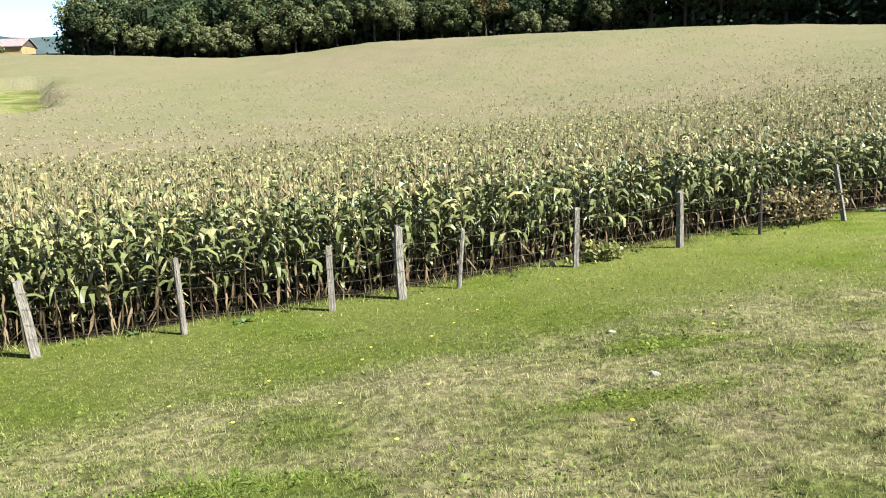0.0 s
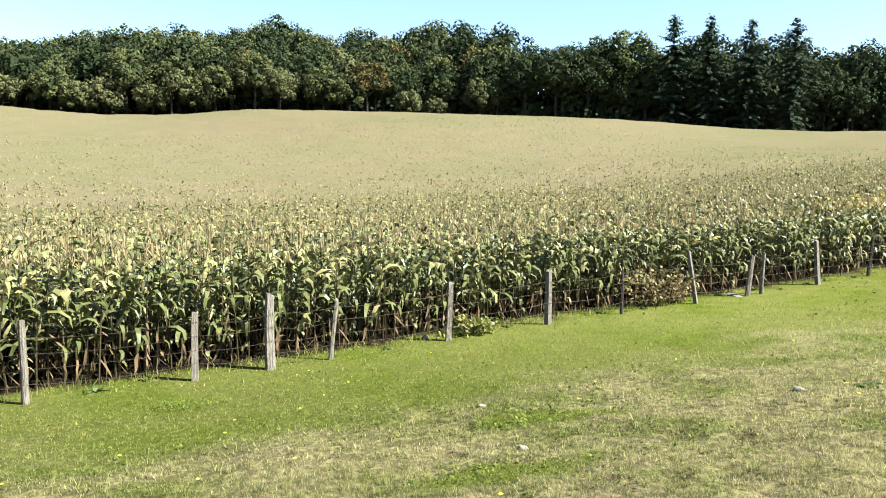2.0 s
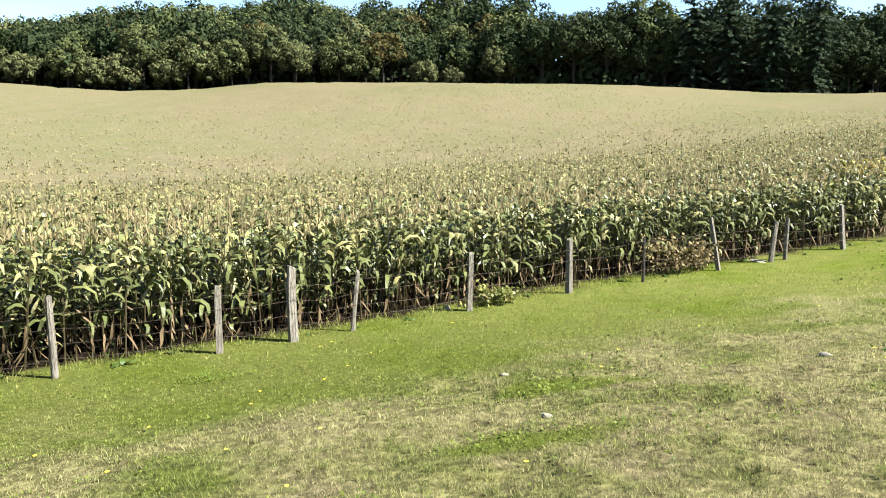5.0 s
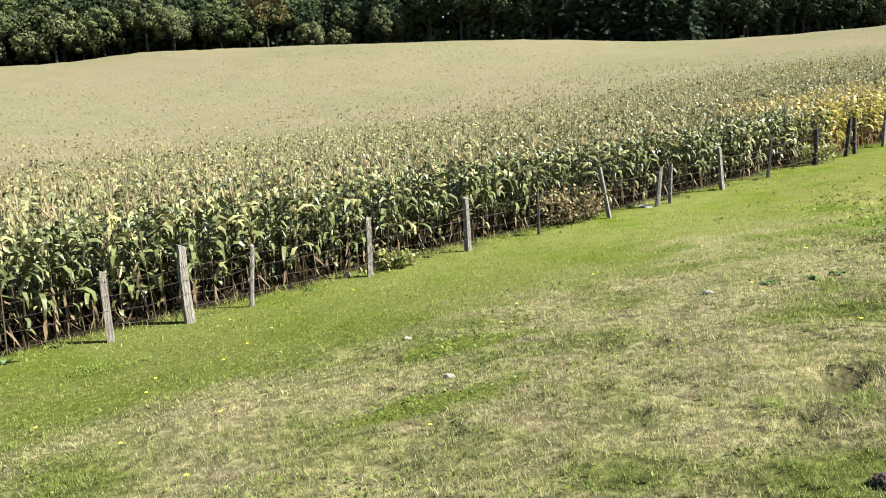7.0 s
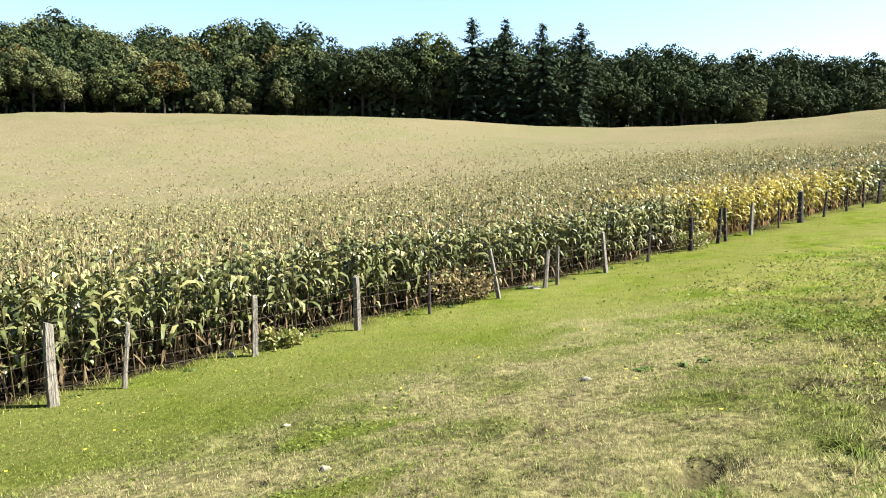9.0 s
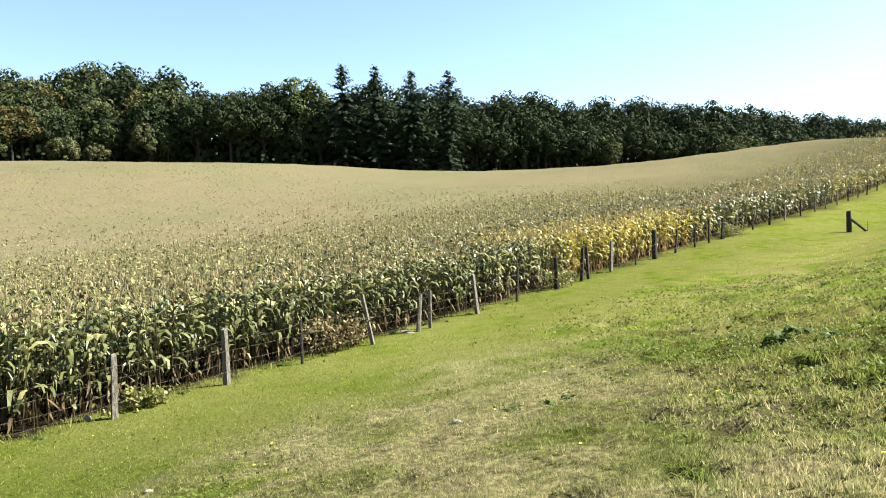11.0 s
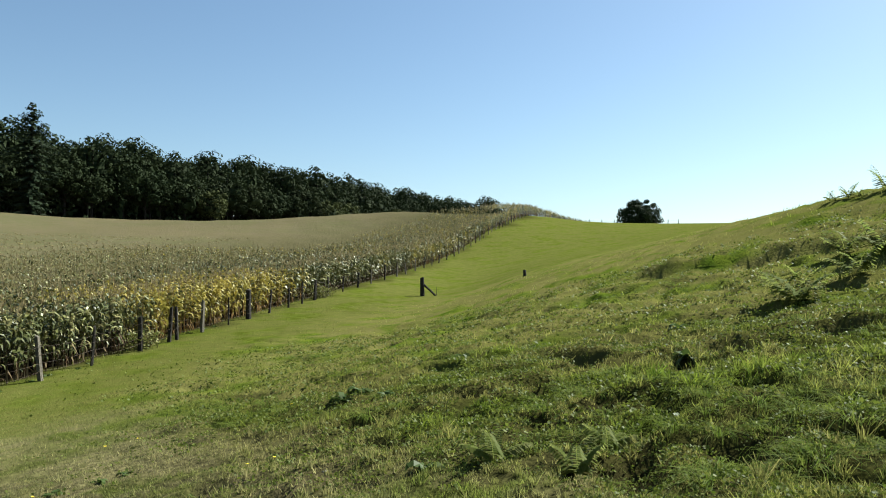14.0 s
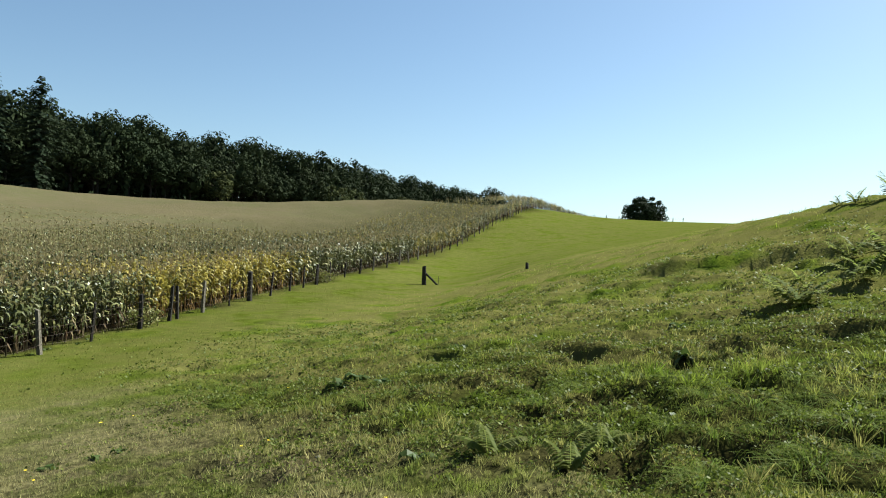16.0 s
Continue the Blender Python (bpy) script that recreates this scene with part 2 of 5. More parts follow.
# ---- terrain ----
U2 = np.array([math.cos(radians(28)), math.sin(radians(28))])   # along the fence
N2 = np.array([-U2[1], U2[0]])                                  # from the pasture into the corn
S_KNOTS = np.array([-80, 0, 15, 30, 50, 80, 120, 165, 240], float)
N_KNOTS = np.array([-30, -14, -6, 0, 7, 13, 30, 70, 130, 200, 320], float)
HEIGHTS = np.array([
    [5.0, 3.0, 1.0, -0.3, -1.4, -2.0, -2.4, -1.0, 5.2, 15.6, 26.0],
    [3.6, 2.0, 0.8, 0.0, -1.25, -1.95, -2.3, -1.0, 5.2, 15.5, 25.5],
    [4.7, 3.0, 1.4, 0.35, -1.0, -1.55, -1.9, -0.8, 5.7, 15.2, 25.0],
    [6.1, 5.3, 2.95, 1.2, -0.5, -0.75, -1.1, 0.0, 7.0, 16.0, 25.0],
    [6.9, 5.4, 3.6, 2.1, 0.3, 0.62, 0.5, 1.5, 9.8, 18.2, 25.0],
    [8.0, 6.0, 4.6, 3.8, 2.8, 2.9, 3.0, 4.0, 12.8, 17.2, 24.0],
    [10.0, 9.0, 8.8, 9.0, 9.2, 8.6, 7.2, 7.4, 13.8, 15.8, 22.0],
    [12.2, 12.7, 13.3, 14.2, 14.6, 14.4, 13.6, 11.6, 12.4, 13.8, 20.0],
    [12.0, 12.8, 13.8, 14.8, 15.0, 15.0, 14.2, 11.6, 11.6, 13.0, 18.0]])


def slopes(knots, vals):
    """Monotone cubic slopes along the last axis."""
    h, d = np.diff(knots), np.diff(vals, axis=-1) / np.diff(knots)
    m = np.zeros_like(vals)
    same = d[..., 1:] * d[..., :-1] > 0
    w1, w2 = 2 * h[1:] + h[:-1], h[1:] + 2 * h[:-1]
    with np.errstate(divide="ignore", invalid="ignore"):
        hm = (w1 + w2) / (w1 / d[..., :-1] + w2 / d[..., 1:])
    m[..., 1:-1] = np.where(same, hm, 0)
    m[..., 0], m[..., -1] = d[..., 0], d[..., -1]
    return m


def hermite(knots, vals, mm, i, t, h):
    t2, t3 = t * t, t * t * t
    pick = (np.arange(len(i)), i)
    nxt = (np.arange(len(i)), i + 1)
    return (vals[pick] * (2 * t3 - 3 * t2 + 1) + mm[pick] * h * (t3 - 2 * t2 + t)
            + vals[nxt] * (3 * t2 - 2 * t3) + mm[nxt] * h * (t3 - t2))


def cell(knots, v):
    v = np.clip(v, knots[0], knots[-1])
    i = np.clip(np.searchsorted(knots, v, side="right") - 1, 0, len(knots) - 2)
    h = knots[i + 1] - knots[i]
    return i, (v - knots[i]) / h, h


ROW_SLOPES = slopes(N_KNOTS, HEIGHTS)


def lattice(ix, iy, seed):
    k = (ix.astype(np.int64) * 374761393 + iy.astype(np.int64) * 668265263 + seed * 974634343) & 0xFFFFFFFF
    k = ((k ^ (k >> 13)) * 1274126177) & 0xFFFFFFFF
    return ((k ^ (k >> 16)) & 0xFFFF) / 65535.0


def bumps(x, y, size, seed):
    """Smooth value noise, -0.5 to 0.5."""
    x, y = np.asarray(x) / size, np.asarray(y) / size
    ix, iy = np.floor(x), np.floor(y)
    fx, fy = x - ix, y - iy
    fx, fy = fx * fx * (3 - 2 * fx), fy * fy * (3 - 2 * fy)
    a, b = lattice(ix, iy, seed), lattice(ix + 1, iy, seed)
    c, d = lattice(ix, iy + 1, seed), lattice(ix + 1, iy + 1, seed)
    return (a + (b - a) * fx) * (1 - fy) + (c + (d - c) * fx) * fy - 0.5


def smooth(v, a, b):
    t = np.clip((np.asarray(v, float) - a) / (b - a), 0, 1)
    return t * t * (3 - 2 * t)


def sn(x, y):
    x, y = np.asarray(x, float), np.asarray(y, float)
    return x * U2[0] + y * U2[1], x * N2[0] + y * N2[1]


def xy(s, n):
    return s * U2[0] + n * N2[0], s * U2[1] + n * N2[1]


FENCE_S = np.array([-120, -30, 0, 10, 30, 36, 76, 110, 140, 165, 180, 230], float)
FENCE_N = np.array([1, 9.5, 12.7, 13.8, 14, 13.7, 11.4, 7.6, 4.0, 0.0, -6.6, -34], float)
EDGE_S = np.array([-400, -120, -46, 9, 84, 134, 185, 240, 296, 340], float)
EDGE_N = np.array([300, 232, 202, 178, 158, 121, 97, 69, 44, 8], float)


def fence_n(s):
    return np.interp(s, FENCE_S, FENCE_N)


def wood_n(s):
    return np.interp(s, EDGE_S, EDGE_N)


def lush_at(x, y):
    """1 on the mown strip along the fence and on the far slope, 0 on the rough pasture."""
    s, n = sn(x, y)
    edge = np.interp(s, [-60, 0, 12, 30, 44, 50, 56, 64], [5.5, 7.6, 8.0, 8.6, 7.2, 5.5, -8, -60])
    strip_ = 0.92 * smooth(n - edge + 2.8 * bumps(x, y, 2.4, 3) + 1.8 * bumps(x, y, 0.7, 4), -1.6, 2.4)
    return np.maximum(strip_ * (1 - 0.7 * clearing(x, y)), clover_at(x, y))


def clover_at(x, y):
    """Two long patches of fresh clover in the bleached pasture."""
    x, y = np.asarray(x, float), np.asarray(y, float)
    out = np.zeros_like(x)
    for cx, cy, a, b in ((1.25, 8.5, 0.95, 0.38), (0.5, 6.2, 0.95, 0.3), (-3.6, 10.7, 0.5, 0.4), (-2.3, 4.4, 0.8, 0.35)):
        u = (x - cx) * 0.97 + (y - cy) * 0.24
        v = -(x - cx) * 0.24 + (y - cy) * 0.97
        d = np.sqrt((u / a) ** 2 + (v / b) ** 2) + 0.7 * bumps(x, y, 0.35, 23)
        out = np.maximum(out, 1 - smooth(d, 0.7, 1.3))
    return out


def clearing(x, y):
    """A mown green clearing inside the maize."""
    x, y = np.asarray(x, float), np.asarray(y, float)
    r, a = np.hypot(x, y), np.degrees(np.arctan2(x, y))
    return smooth(-a + 1.2 * bumps(x, y, 3.0, 71), 33.0, 35.6) * smooth(r, 86, 112) * (1 - smooth(r, 142, 143.2)) * (1 - smooth(-a, 60, 62))


PITS = [(5.42, 6.26, 0.3), (8.13, 6.68, 0.34), (8.48, 3.28, 0.36), (7.6, 3.6, 0.3), (2.88, 6.64, 0.24), (0.14, 7.09, 0.2), (2.93, 4.46, 0.32),
        (0.43, 8.24, 0.22), (3.23, 4.71, 0.3), (4.11, 4.31, 0.34), (6.6, 2.1, 0.36), (7.0, 1.3, 0.4), (9.4, 4.6, 0.3), (5.2, 5.0, 0.22), (12.2, 2.9, 0.5)]
LEDGES = [((24.3, 9.6), (21.6, 1.6), 0.2), ((12.8, 2.2), (13.6, 0.2), 0.16), ((9.0, 3.9), (7.6, 1.2), 0.12)]


def pit_depth(x, y, cx, cy, r, kx, ky):
    """1 at the heart of one ragged pit, 0 outside, for the places close to it."""
    near = (np.abs(x - cx) < 2.6 * r) & (np.abs(y - cy) < 2.6 * r)
    px, py = x[near], y[near]
    return near, np.sqrt(((px - cx) * kx) ** 2 + ((py - cy) * ky) ** 2) / r + 0.6 * bumps(px, py, 0.22, 27)


def worn(x, y):
    """Hoof pits and small earth steps on the bank."""
    z = np.zeros_like(x)
    for cx, cy, r, kx, ky in all_pits():
        near, d = pit_depth(x, y, cx, cy, r, kx, ky)
        z[near] -= (0.9 if r < 0.15 else 0.6) * r * (1 - smooth(d, 0.25, 1.0))
    for (ax, ay), (bx, by), h in LEDGES:
        ln = math.hypot(bx - ax, by - ay)
        ux, uy = (bx - ax) / ln, (by - ay) / ln
        t = (x - ax) * ux + (y - ay) * uy
        d = -(x - ax) * uy + (y - ay) * ux
        d = d + 0.9 * bumps(x, y, 1.3, 28) + 0.5 * bumps(x, y, 0.4, 29)
        on = smooth(t, 0, 1.5) * (1 - smooth(t, ln - 1.5, ln))
        z += h * on * (smooth(d, 0, 0.35) * (1 - smooth(d, 0.35, 4.0)) - 0.35 * smooth(d, -2.0, 0) * (1 - smooth(d, 0, 0.3)))
    return z


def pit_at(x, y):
    """Bare dark earth in the hoof pits, darkened further for their shade."""
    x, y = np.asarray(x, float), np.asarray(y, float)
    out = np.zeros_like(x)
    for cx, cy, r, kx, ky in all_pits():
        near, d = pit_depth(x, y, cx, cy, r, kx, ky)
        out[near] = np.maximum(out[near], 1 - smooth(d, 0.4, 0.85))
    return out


def all_pits(made=[]):
    """The large pits and many small ones trodden into the bank."""
    if made:
        return made
    out = [(cx, cy, r, 0.8, 1.0) for cx, cy, r in PITS]
    g = np.random.default_rng(64)
    while len(out) < 150:
        r, a = math.sqrt(g.uniform(3.6 ** 2, 17 ** 2)), radians(g.uniform(40, 96))
        x, y = r * math.sin(a), r * math.cos(a)
        if float(bank_at(x, y)) > 0.5 and float(lush_at(x, y)) < 0.3:
            out.append((x, y, g.uniform(0.1, 0.24) * (0.7 + r * 0.04), g.uniform(1.0, 1.5), g.uniform(0.5, 0.9)))
    while len(out) < 220:
        r, a = math.sqrt(g.uniform(3.4 ** 2, 12 ** 2)), radians(g.uniform(-20, 52))
        x, y = r * math.sin(a), r * math.cos(a)
        if float(lush_at(x, y)) < 0.4 and bumps(x, y, 1.8, 66) > -0.1:
            out.append((x, y, g.uniform(0.05, 0.14), g.uniform(0.5, 0.9), g.uniform(0.9, 1.4)))
    made.extend(out)
    return made


def bank_at(x, y):
    """1 on the greener tussocky bank above the path of the camera."""
    s, n = sn(x, y)
    return smooth(s - 1.1 * np.maximum(n, -6) + 2.5 * bumps(x, y, 2.5, 9), 3.4, 8.0)


def height(x, y):
    x, y = np.atleast_1d(np.asarray(x, float)), np.atleast_1d(np.asarray(y, float))
    shape = x.shape
    x, y = x.ravel(), y.ravel()
    s, n = sn(x, y)
    i, t, h = cell(N_KNOTS, n)
    rows = np.stack([hermite(N_KNOTS, np.broadcast_to(HEIGHTS[k], (len(n), len(N_KNOTS))),
                             np.broadcast_to(ROW_SLOPES[k], (len(n), len(N_KNOTS))), i, t, h) for k in range(len(S_KNOTS))], 1)
    i, t, h = cell(S_KNOTS, s)
    z = hermite(S_KNOTS, rows, slopes(S_KNOTS, rows), i, t, h)
    back = n - wood_n(s)
    z += np.interp(s, [-60, 9, 60, 90, 134, 185, 240, 296, 340], [0, 1, 8, 12.5, 8.5, 7, 8, 8, 6]) * smooth(back, 4, np.interp(s, [0, 100, 185], [60, 60, 16]))
    far = np.hypot(x, y)
    z -= np.clip(far - 420, 0, None) * 0.03 * smooth(s, 150, 300)
    rough = (1 - lush_at(x, y)) * smooth(fence_n(s) - n, 0.2, 2.0) * (1 - smooth(far, 40, 70))
    bank = bank_at(x, y)
    z += rough * (0.10 * bumps(x, y, 1.1, 1) + 0.11 * bumps(x, y, 0.37, 2)) * (0.7 + 0.6 * bank)
    pits = np.clip(-bumps(x, y, 0.62, 5) - 0.26, 0, 0.2) * 1.5
    z -= rough * bank * pits
    near = far < 32
    z[near] += worn(x[near], y[near])
    return z.reshape(shape)


def gz(x, y):
    return float(height(x, y)[0])


# ---- mesh helpers ----
def mesh_np(name, verts, quads, mats, which=None, soft=False, attrs=None):
    """A mesh from arrays of points and four-cornered faces."""
    me = bpy.data.meshes.new(name)
    verts, quads = np.asarray(verts, np.float32), np.asarray(quads, np.int32)
    me.vertices.add(len(verts))
    me.vertices.foreach_set("co", verts.ravel())
    me.loops.add(quads.size)
    me.loops.foreach_set("vertex_index", quads.ravel())
    me.polygons.add(len(quads))
    me.polygons.foreach_set("loop_start", np.arange(0, quads.size, 4, dtype=np.int32))
    if which is not None:
        me.polygons.foreach_set("material_index", np.asarray(which, np.int32))
    me.polygons.foreach_set("use_smooth", np.full(len(quads), soft))
    for key, v in (attrs or {}).items():
        a = me.attributes.new(key, "FLOAT", "POINT")
        a.data.foreach_set("value", np.asarray(v, np.float32))
    for m in mats:
        me.materials.append(m.m)
    me.update(calc_edges=True)
    return me


def part(name, bm, material, parent, label=""):
    """Links a bmesh as one mesh object under a thing or a part."""
    me = bpy.data.meshes.new(name)
    bm.to_mesh(me)
    bm.free()
    me.materials.append(material.m)
    ob = new(name, me)
    ob.parent = parent
    return tagged(ob, label)


def scatter(proto, place, turn, scale, tilt=None):
    """Copies of one prototype (points, faces) at many places, as arrays."""
    v, q = proto
    k, nv = len(place), len(v)
    c, s = np.cos(turn)[:, None], np.sin(turn)[:, None]
    x, y, z = v[:, 0][None], v[:, 1][None], v[:, 2][None]
    sc = np.asarray(scale).reshape(k, -1)
    sx, sz = sc[:, :1], sc[:, -1:]
    px = (x * c - y * s) * sx
    py = (x * s + y * c) * sx
    pz = z * sz
    if tilt is not None:
        px, py = px + pz * tilt[:, :1], py + pz * tilt[:, 1:]
    out = np.stack([px + place[:, :1], py + place[:, 1:2], pz + place[:, 2:3]], 2).reshape(-1, 3)
    faces = (q[None] + (np.arange(k) * nv)[:, None, None]).reshape(-1, 4)
    return out, faces


class Heap:
    """Collects pieces for one joined mesh."""

    def __init__(self):
        self.v, self.q, self.w, self.n = [], [], [], 0

    def add(self, v, q, which=0):
        self.v.append(np.asarray(v, np.float32))
        self.q.append(np.asarray(q) + self.n)
        self.w.append(np.full(len(q), which) if np.isscalar(which) else np.asarray(which))
        self.n += len(v)

    def mesh(self, name, mats, soft=False, attrs=None):
        return mesh_np(name, np.concatenate(self.v), np.concatenate(self.q), mats, np.concatenate(self.w), soft, attrs)

    def arrays(self):
        return np.concatenate(self.v), np.concatenate(self.q), np.concatenate(self.w)


def strip(points, sides, widths):
    """A ribbon along points, spread by the side vectors."""
    p, d, w = np.asarray(points), np.asarray(sides), np.asarray(widths)[:, None]
    v = np.empty((2 * len(p), 3))
    v[0::2], v[1::2] = p - d * w / 2, p + d * w / 2
    i = np.arange(len(p) - 1) * 2
    return v, np.stack([i, i + 1, i + 3, i + 2], 1)


def tube(points, radii, sides=6):
    """A tapered round bar along points."""
    p = np.asarray(points, float)
    v = []
    for k in range(len(p)):
        d = p[min(k + 1, len(p) - 1)] - p[max(k - 1, 0)]
        d /= np.linalg.norm(d) + 1e-9
        a = np.cross(d, [0.31, 0.95, 0.05] if abs(d[2]) > 0.6 else [0, 0, 1])
        a /= np.linalg.norm(a)
        b = np.cross(d, a)
        ang = np.arange(sides) * 2 * np.pi / sides
        v.append(p[k] + radii[k] * (np.cos(ang)[:, None] * a + np.sin(ang)[:, None] * b))
    q = []
    for k in range(len(p) - 1):
        for j in range(sides):
            q.append((k * sides + j, k * sides + (j + 1) % sides, (k + 1) * sides + (j + 1) % sides, (k + 1) * sides + j))
    return np.concatenate(v), np.array(q)


# ---- ground ----
def steps(lo, fine_lo, fine_hi, hi, fine, grow=1.13):
    mid = np.arange(fine_lo, fine_hi, fine)
    up, down, d = [mid[-1]], [mid[0]], fine
    while up[-1] < hi:
        d = min(d * grow, 6 if up[-1] < 290 else 180)
        up.append(up[-1] + d)
    d = fine
    while down[-1] > lo:
        d = min(d * grow, 12 if down[-1] > -150 else 180)
        down.append(down[-1] - d)
    return np.concatenate([down[:0:-1], mid, up[1:]])


gx = steps(-2600, -11, 22, 2600, 0.15, 1.12)
gy = steps(-2600, -2, 15, 2600, 0.15, 1.12)
X, Y = np.meshgrid(gx, gy)
Z = height(X, Y)
nx = len(gx)
ii = (np.arange(len(gy) - 1)[:, None] * nx + np.arange(nx - 1)[None]).ravel()
gs, gn = sn(X.ravel(), Y.ravel())
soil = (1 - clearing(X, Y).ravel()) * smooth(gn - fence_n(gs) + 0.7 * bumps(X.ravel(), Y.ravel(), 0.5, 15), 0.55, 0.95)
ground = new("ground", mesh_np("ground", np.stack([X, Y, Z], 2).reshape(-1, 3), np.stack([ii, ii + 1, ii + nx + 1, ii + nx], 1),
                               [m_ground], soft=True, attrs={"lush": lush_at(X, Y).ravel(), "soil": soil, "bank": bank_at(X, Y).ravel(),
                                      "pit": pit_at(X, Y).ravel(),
                                      "thatch_shade": 1 - 0.78 * smooth(np.hypot(X, Y).ravel(), 8, 21) - 0.22 * smooth(np.hypot(X, Y).ravel(), 40, 60)}))
tagged(ground, "sloping pasture with bleached and green grass", "ground", kind="structure")

# ---- corn field ----
rng = np.random.default_rng(7)


def corn_leaf(rng, length, width, up, segs=4):
    """One arching leaf that starts at the origin and runs along +x."""
    t = np.linspace(0, 1, segs + 1)
    bend = up - t ** 1.3 * ((2.2 + rng.uniform(0.3, 1.2)) if up > -0.6 else rng.uniform(-0.5, 0.6))
    dx, dz = np.cos(bend), np.sin(bend)
    step = length / segs
    px = np.concatenate([[0], np.cumsum((dx[:-1] + dx[1:]) / 2 * step)])
    pz = np.concatenate([[0], np.cumsum((dz[:-1] + dz[1:]) / 2 * step)])
    py = np.cumsum(rng.normal(0, 0.012, segs + 1))
    twist = rng.uniform(-1.3, 1.3) * t + rng.uniform(-0.4, 0.4)
    side = np.stack([-np.sin(bend) * np.sin(twist), np.cos(twist), np.cos(bend) * np.sin(twist)], 1)
    w = width * np.array([0.6, 1.0, 0.92, 0.6, 0.06])[: segs + 1] if segs == 4 else width * np.interp(t, [0, 0.3, 0.7, 1], [0.6, 1, 0.8, 0.06])
    return strip(np.stack([px, py, pz], 1), side, w)


def turned(v, a, z=0.0):
    c, s = math.cos(a), math.sin(a)
    return np.stack([v[:, 0] * c - v[:, 1] * s, v[:, 0] * s + v[:, 1] * c, v[:, 2] + z], 1)


def corn_plant(rng, tops_only=False, cut=0.95, dense=False):
    """Pieces of a plant: (kind, points, faces). Kinds: 0 green, 1 dry, 2 stalk, 3 tassel, 4 husk, 7 bleached leaf."""
    out = []
    tall = rng.uniform(1.78, 2.05)
    z0 = cut if tops_only else 0.0
    lean = rng.normal(0, 0.03, 2)
    pts = [(lean[0] * z, lean[1] * z, z) for z in np.linspace(z0, tall, 3)]
    out.append((3 if tops_only else 2, *tube(pts, [0.016, 0.013, 0.006], 4)))
    plane = rng.uniform(0, np.pi)
    count = 11 if tops_only else 15
    for k in range(count):
        h = 0.3 + (tall - 0.5) * k / (count - 1)
        if tops_only and h < cut:
            continue
        a = plane + np.pi * (k % 2) + rng.normal(0, 0.4)
        dry = h < rng.uniform(0.2, 0.95)
        pale = not dry and rng.uniform() < (0.12 if h < 1.3 else 0.3)
        length = (0.42 if h > tall - 0.4 else 0.68) * rng.uniform(0.7, 1.15)
        wide = 0.098 * rng.uniform(0.7, 1.2)
        up = rng.uniform(0.75, 1.4)
        if dry:
            # withered leaves hang down along the stalk
            length, wide, up = min(h * 0.95, length * 0.8), wide * rng.uniform(0.3, 0.6), rng.uniform(-1.55, -0.75)
        elif h < 0.9:
            up, wide, length = rng.uniform(0.0, 1.2), wide * 0.8, min(length, h * 0.9)
        elif h > 1.4 and tops_only:
            up, wide = rng.uniform(0.9, 1.45), wide * 1.05
        v, q = corn_leaf(rng, length, wide, up, 3 if tops_only else 4)
        v = turned(v, a, h)
        v[:, 0] += lean[0] * h
        v[:, 1] += lean[1] * h
        v[:, 2] = np.maximum(v[:, 2], 0.02)
        out.append((1 if dry else 7 if pale else 0, v, q))
    for k in range(3 if tops_only else 5):
        a, e = rng.uniform(0, 6.28), (1.5 if k == 0 else rng.uniform(0.75, 1.25))
        ln = rng.uniform(0.14, 0.26)
        d = np.array([math.cos(a) * math.cos(e), math.sin(a) * math.cos(e), math.sin(e)])
        base = np.array([lean[0] * tall, lean[1] * tall, tall - 0.02])
        pp = np.stack([base, base + d * ln * 0.5, base + d * ln + np.array([0, 0, -0.03 * (k > 0)])])
        ww = [0.016, 0.028, 0.01]
        if tops_only:
            pp, ww = pp[[0, 2]], [0.026, 0.014]
        face = a + rng.uniform(-1.2, 1.2)
        out.append((3, *strip(pp, np.tile([-math.sin(face), math.cos(face), 0], (len(pp), 1)), ww)))
    if not tops_only:
        a, h = rng.uniform(0, 6.28), rng.uniform(0.8, 1.05)
        d = np.array([math.cos(a) * 0.5, math.sin(a) * 0.5, 0.86])
        b = np.array([math.cos(a) * 0.012, math.sin(a) * 0.012, h])
        out.append((4, *tube([b, b + d * 0.07, b + d * 0.16, b + d * 0.24], [0.014, 0.03, 0.026, 0.004], 5)))
    return out


KINDS = [m_corn, m_corn_dry, m_stalk, m_tassel, m_husk, m_corn_gold, m_corn_amber, m_corn_pale]


def joined(pieces):
    h = Heap()
    for kind, v, q in pieces:
        h.add(v, q, kind)
    return h.arrays()


full_protos = [joined(corn_plant(rng, dense=True)) for _ in range(10)]
top_protos = [joined(corn_plant(rng, True)) for _ in range(8)]
far_protos = [joined([(7 if kind == 0 and k % 3 else kind, v, q) for k, (kind, v, q) in enumerate(corn_plant(rng, True, 1.45))]) for _ in range(8)]

tip_protos = []
for k in range(8):
    tip = Heap()
    for j in range(3):
        a, ln = rng.uniform(0, 6.28), rng.uniform(0.16, 0.34)
        d = np.array([math.cos(a), math.sin(a), 0.35])
        tip.add(*strip(np.stack([(0, 0, 1.64), np.array([0, 0, 1.76]) + d * ln * 0.5, np.array([0, 0, 1.66]) + d * ln]), np.tile([-d[1], d[0], 0.3], (3, 1)), [0.03, 0.07, 0.02]), 4 if j == k % 3 else 3)
    tip_protos.append(tip.arrays())


def gold_at(s, n):
    """Where the field turns yellow early, in a patch by the fence."""
    return 0.22 * smooth(s, 56, 80) + 0.8 * smooth(s, 26.5, 29.5) * (1 - smooth(s, 41, 46)) * (1 - smooth(n - fence_n(s), 5, 9))


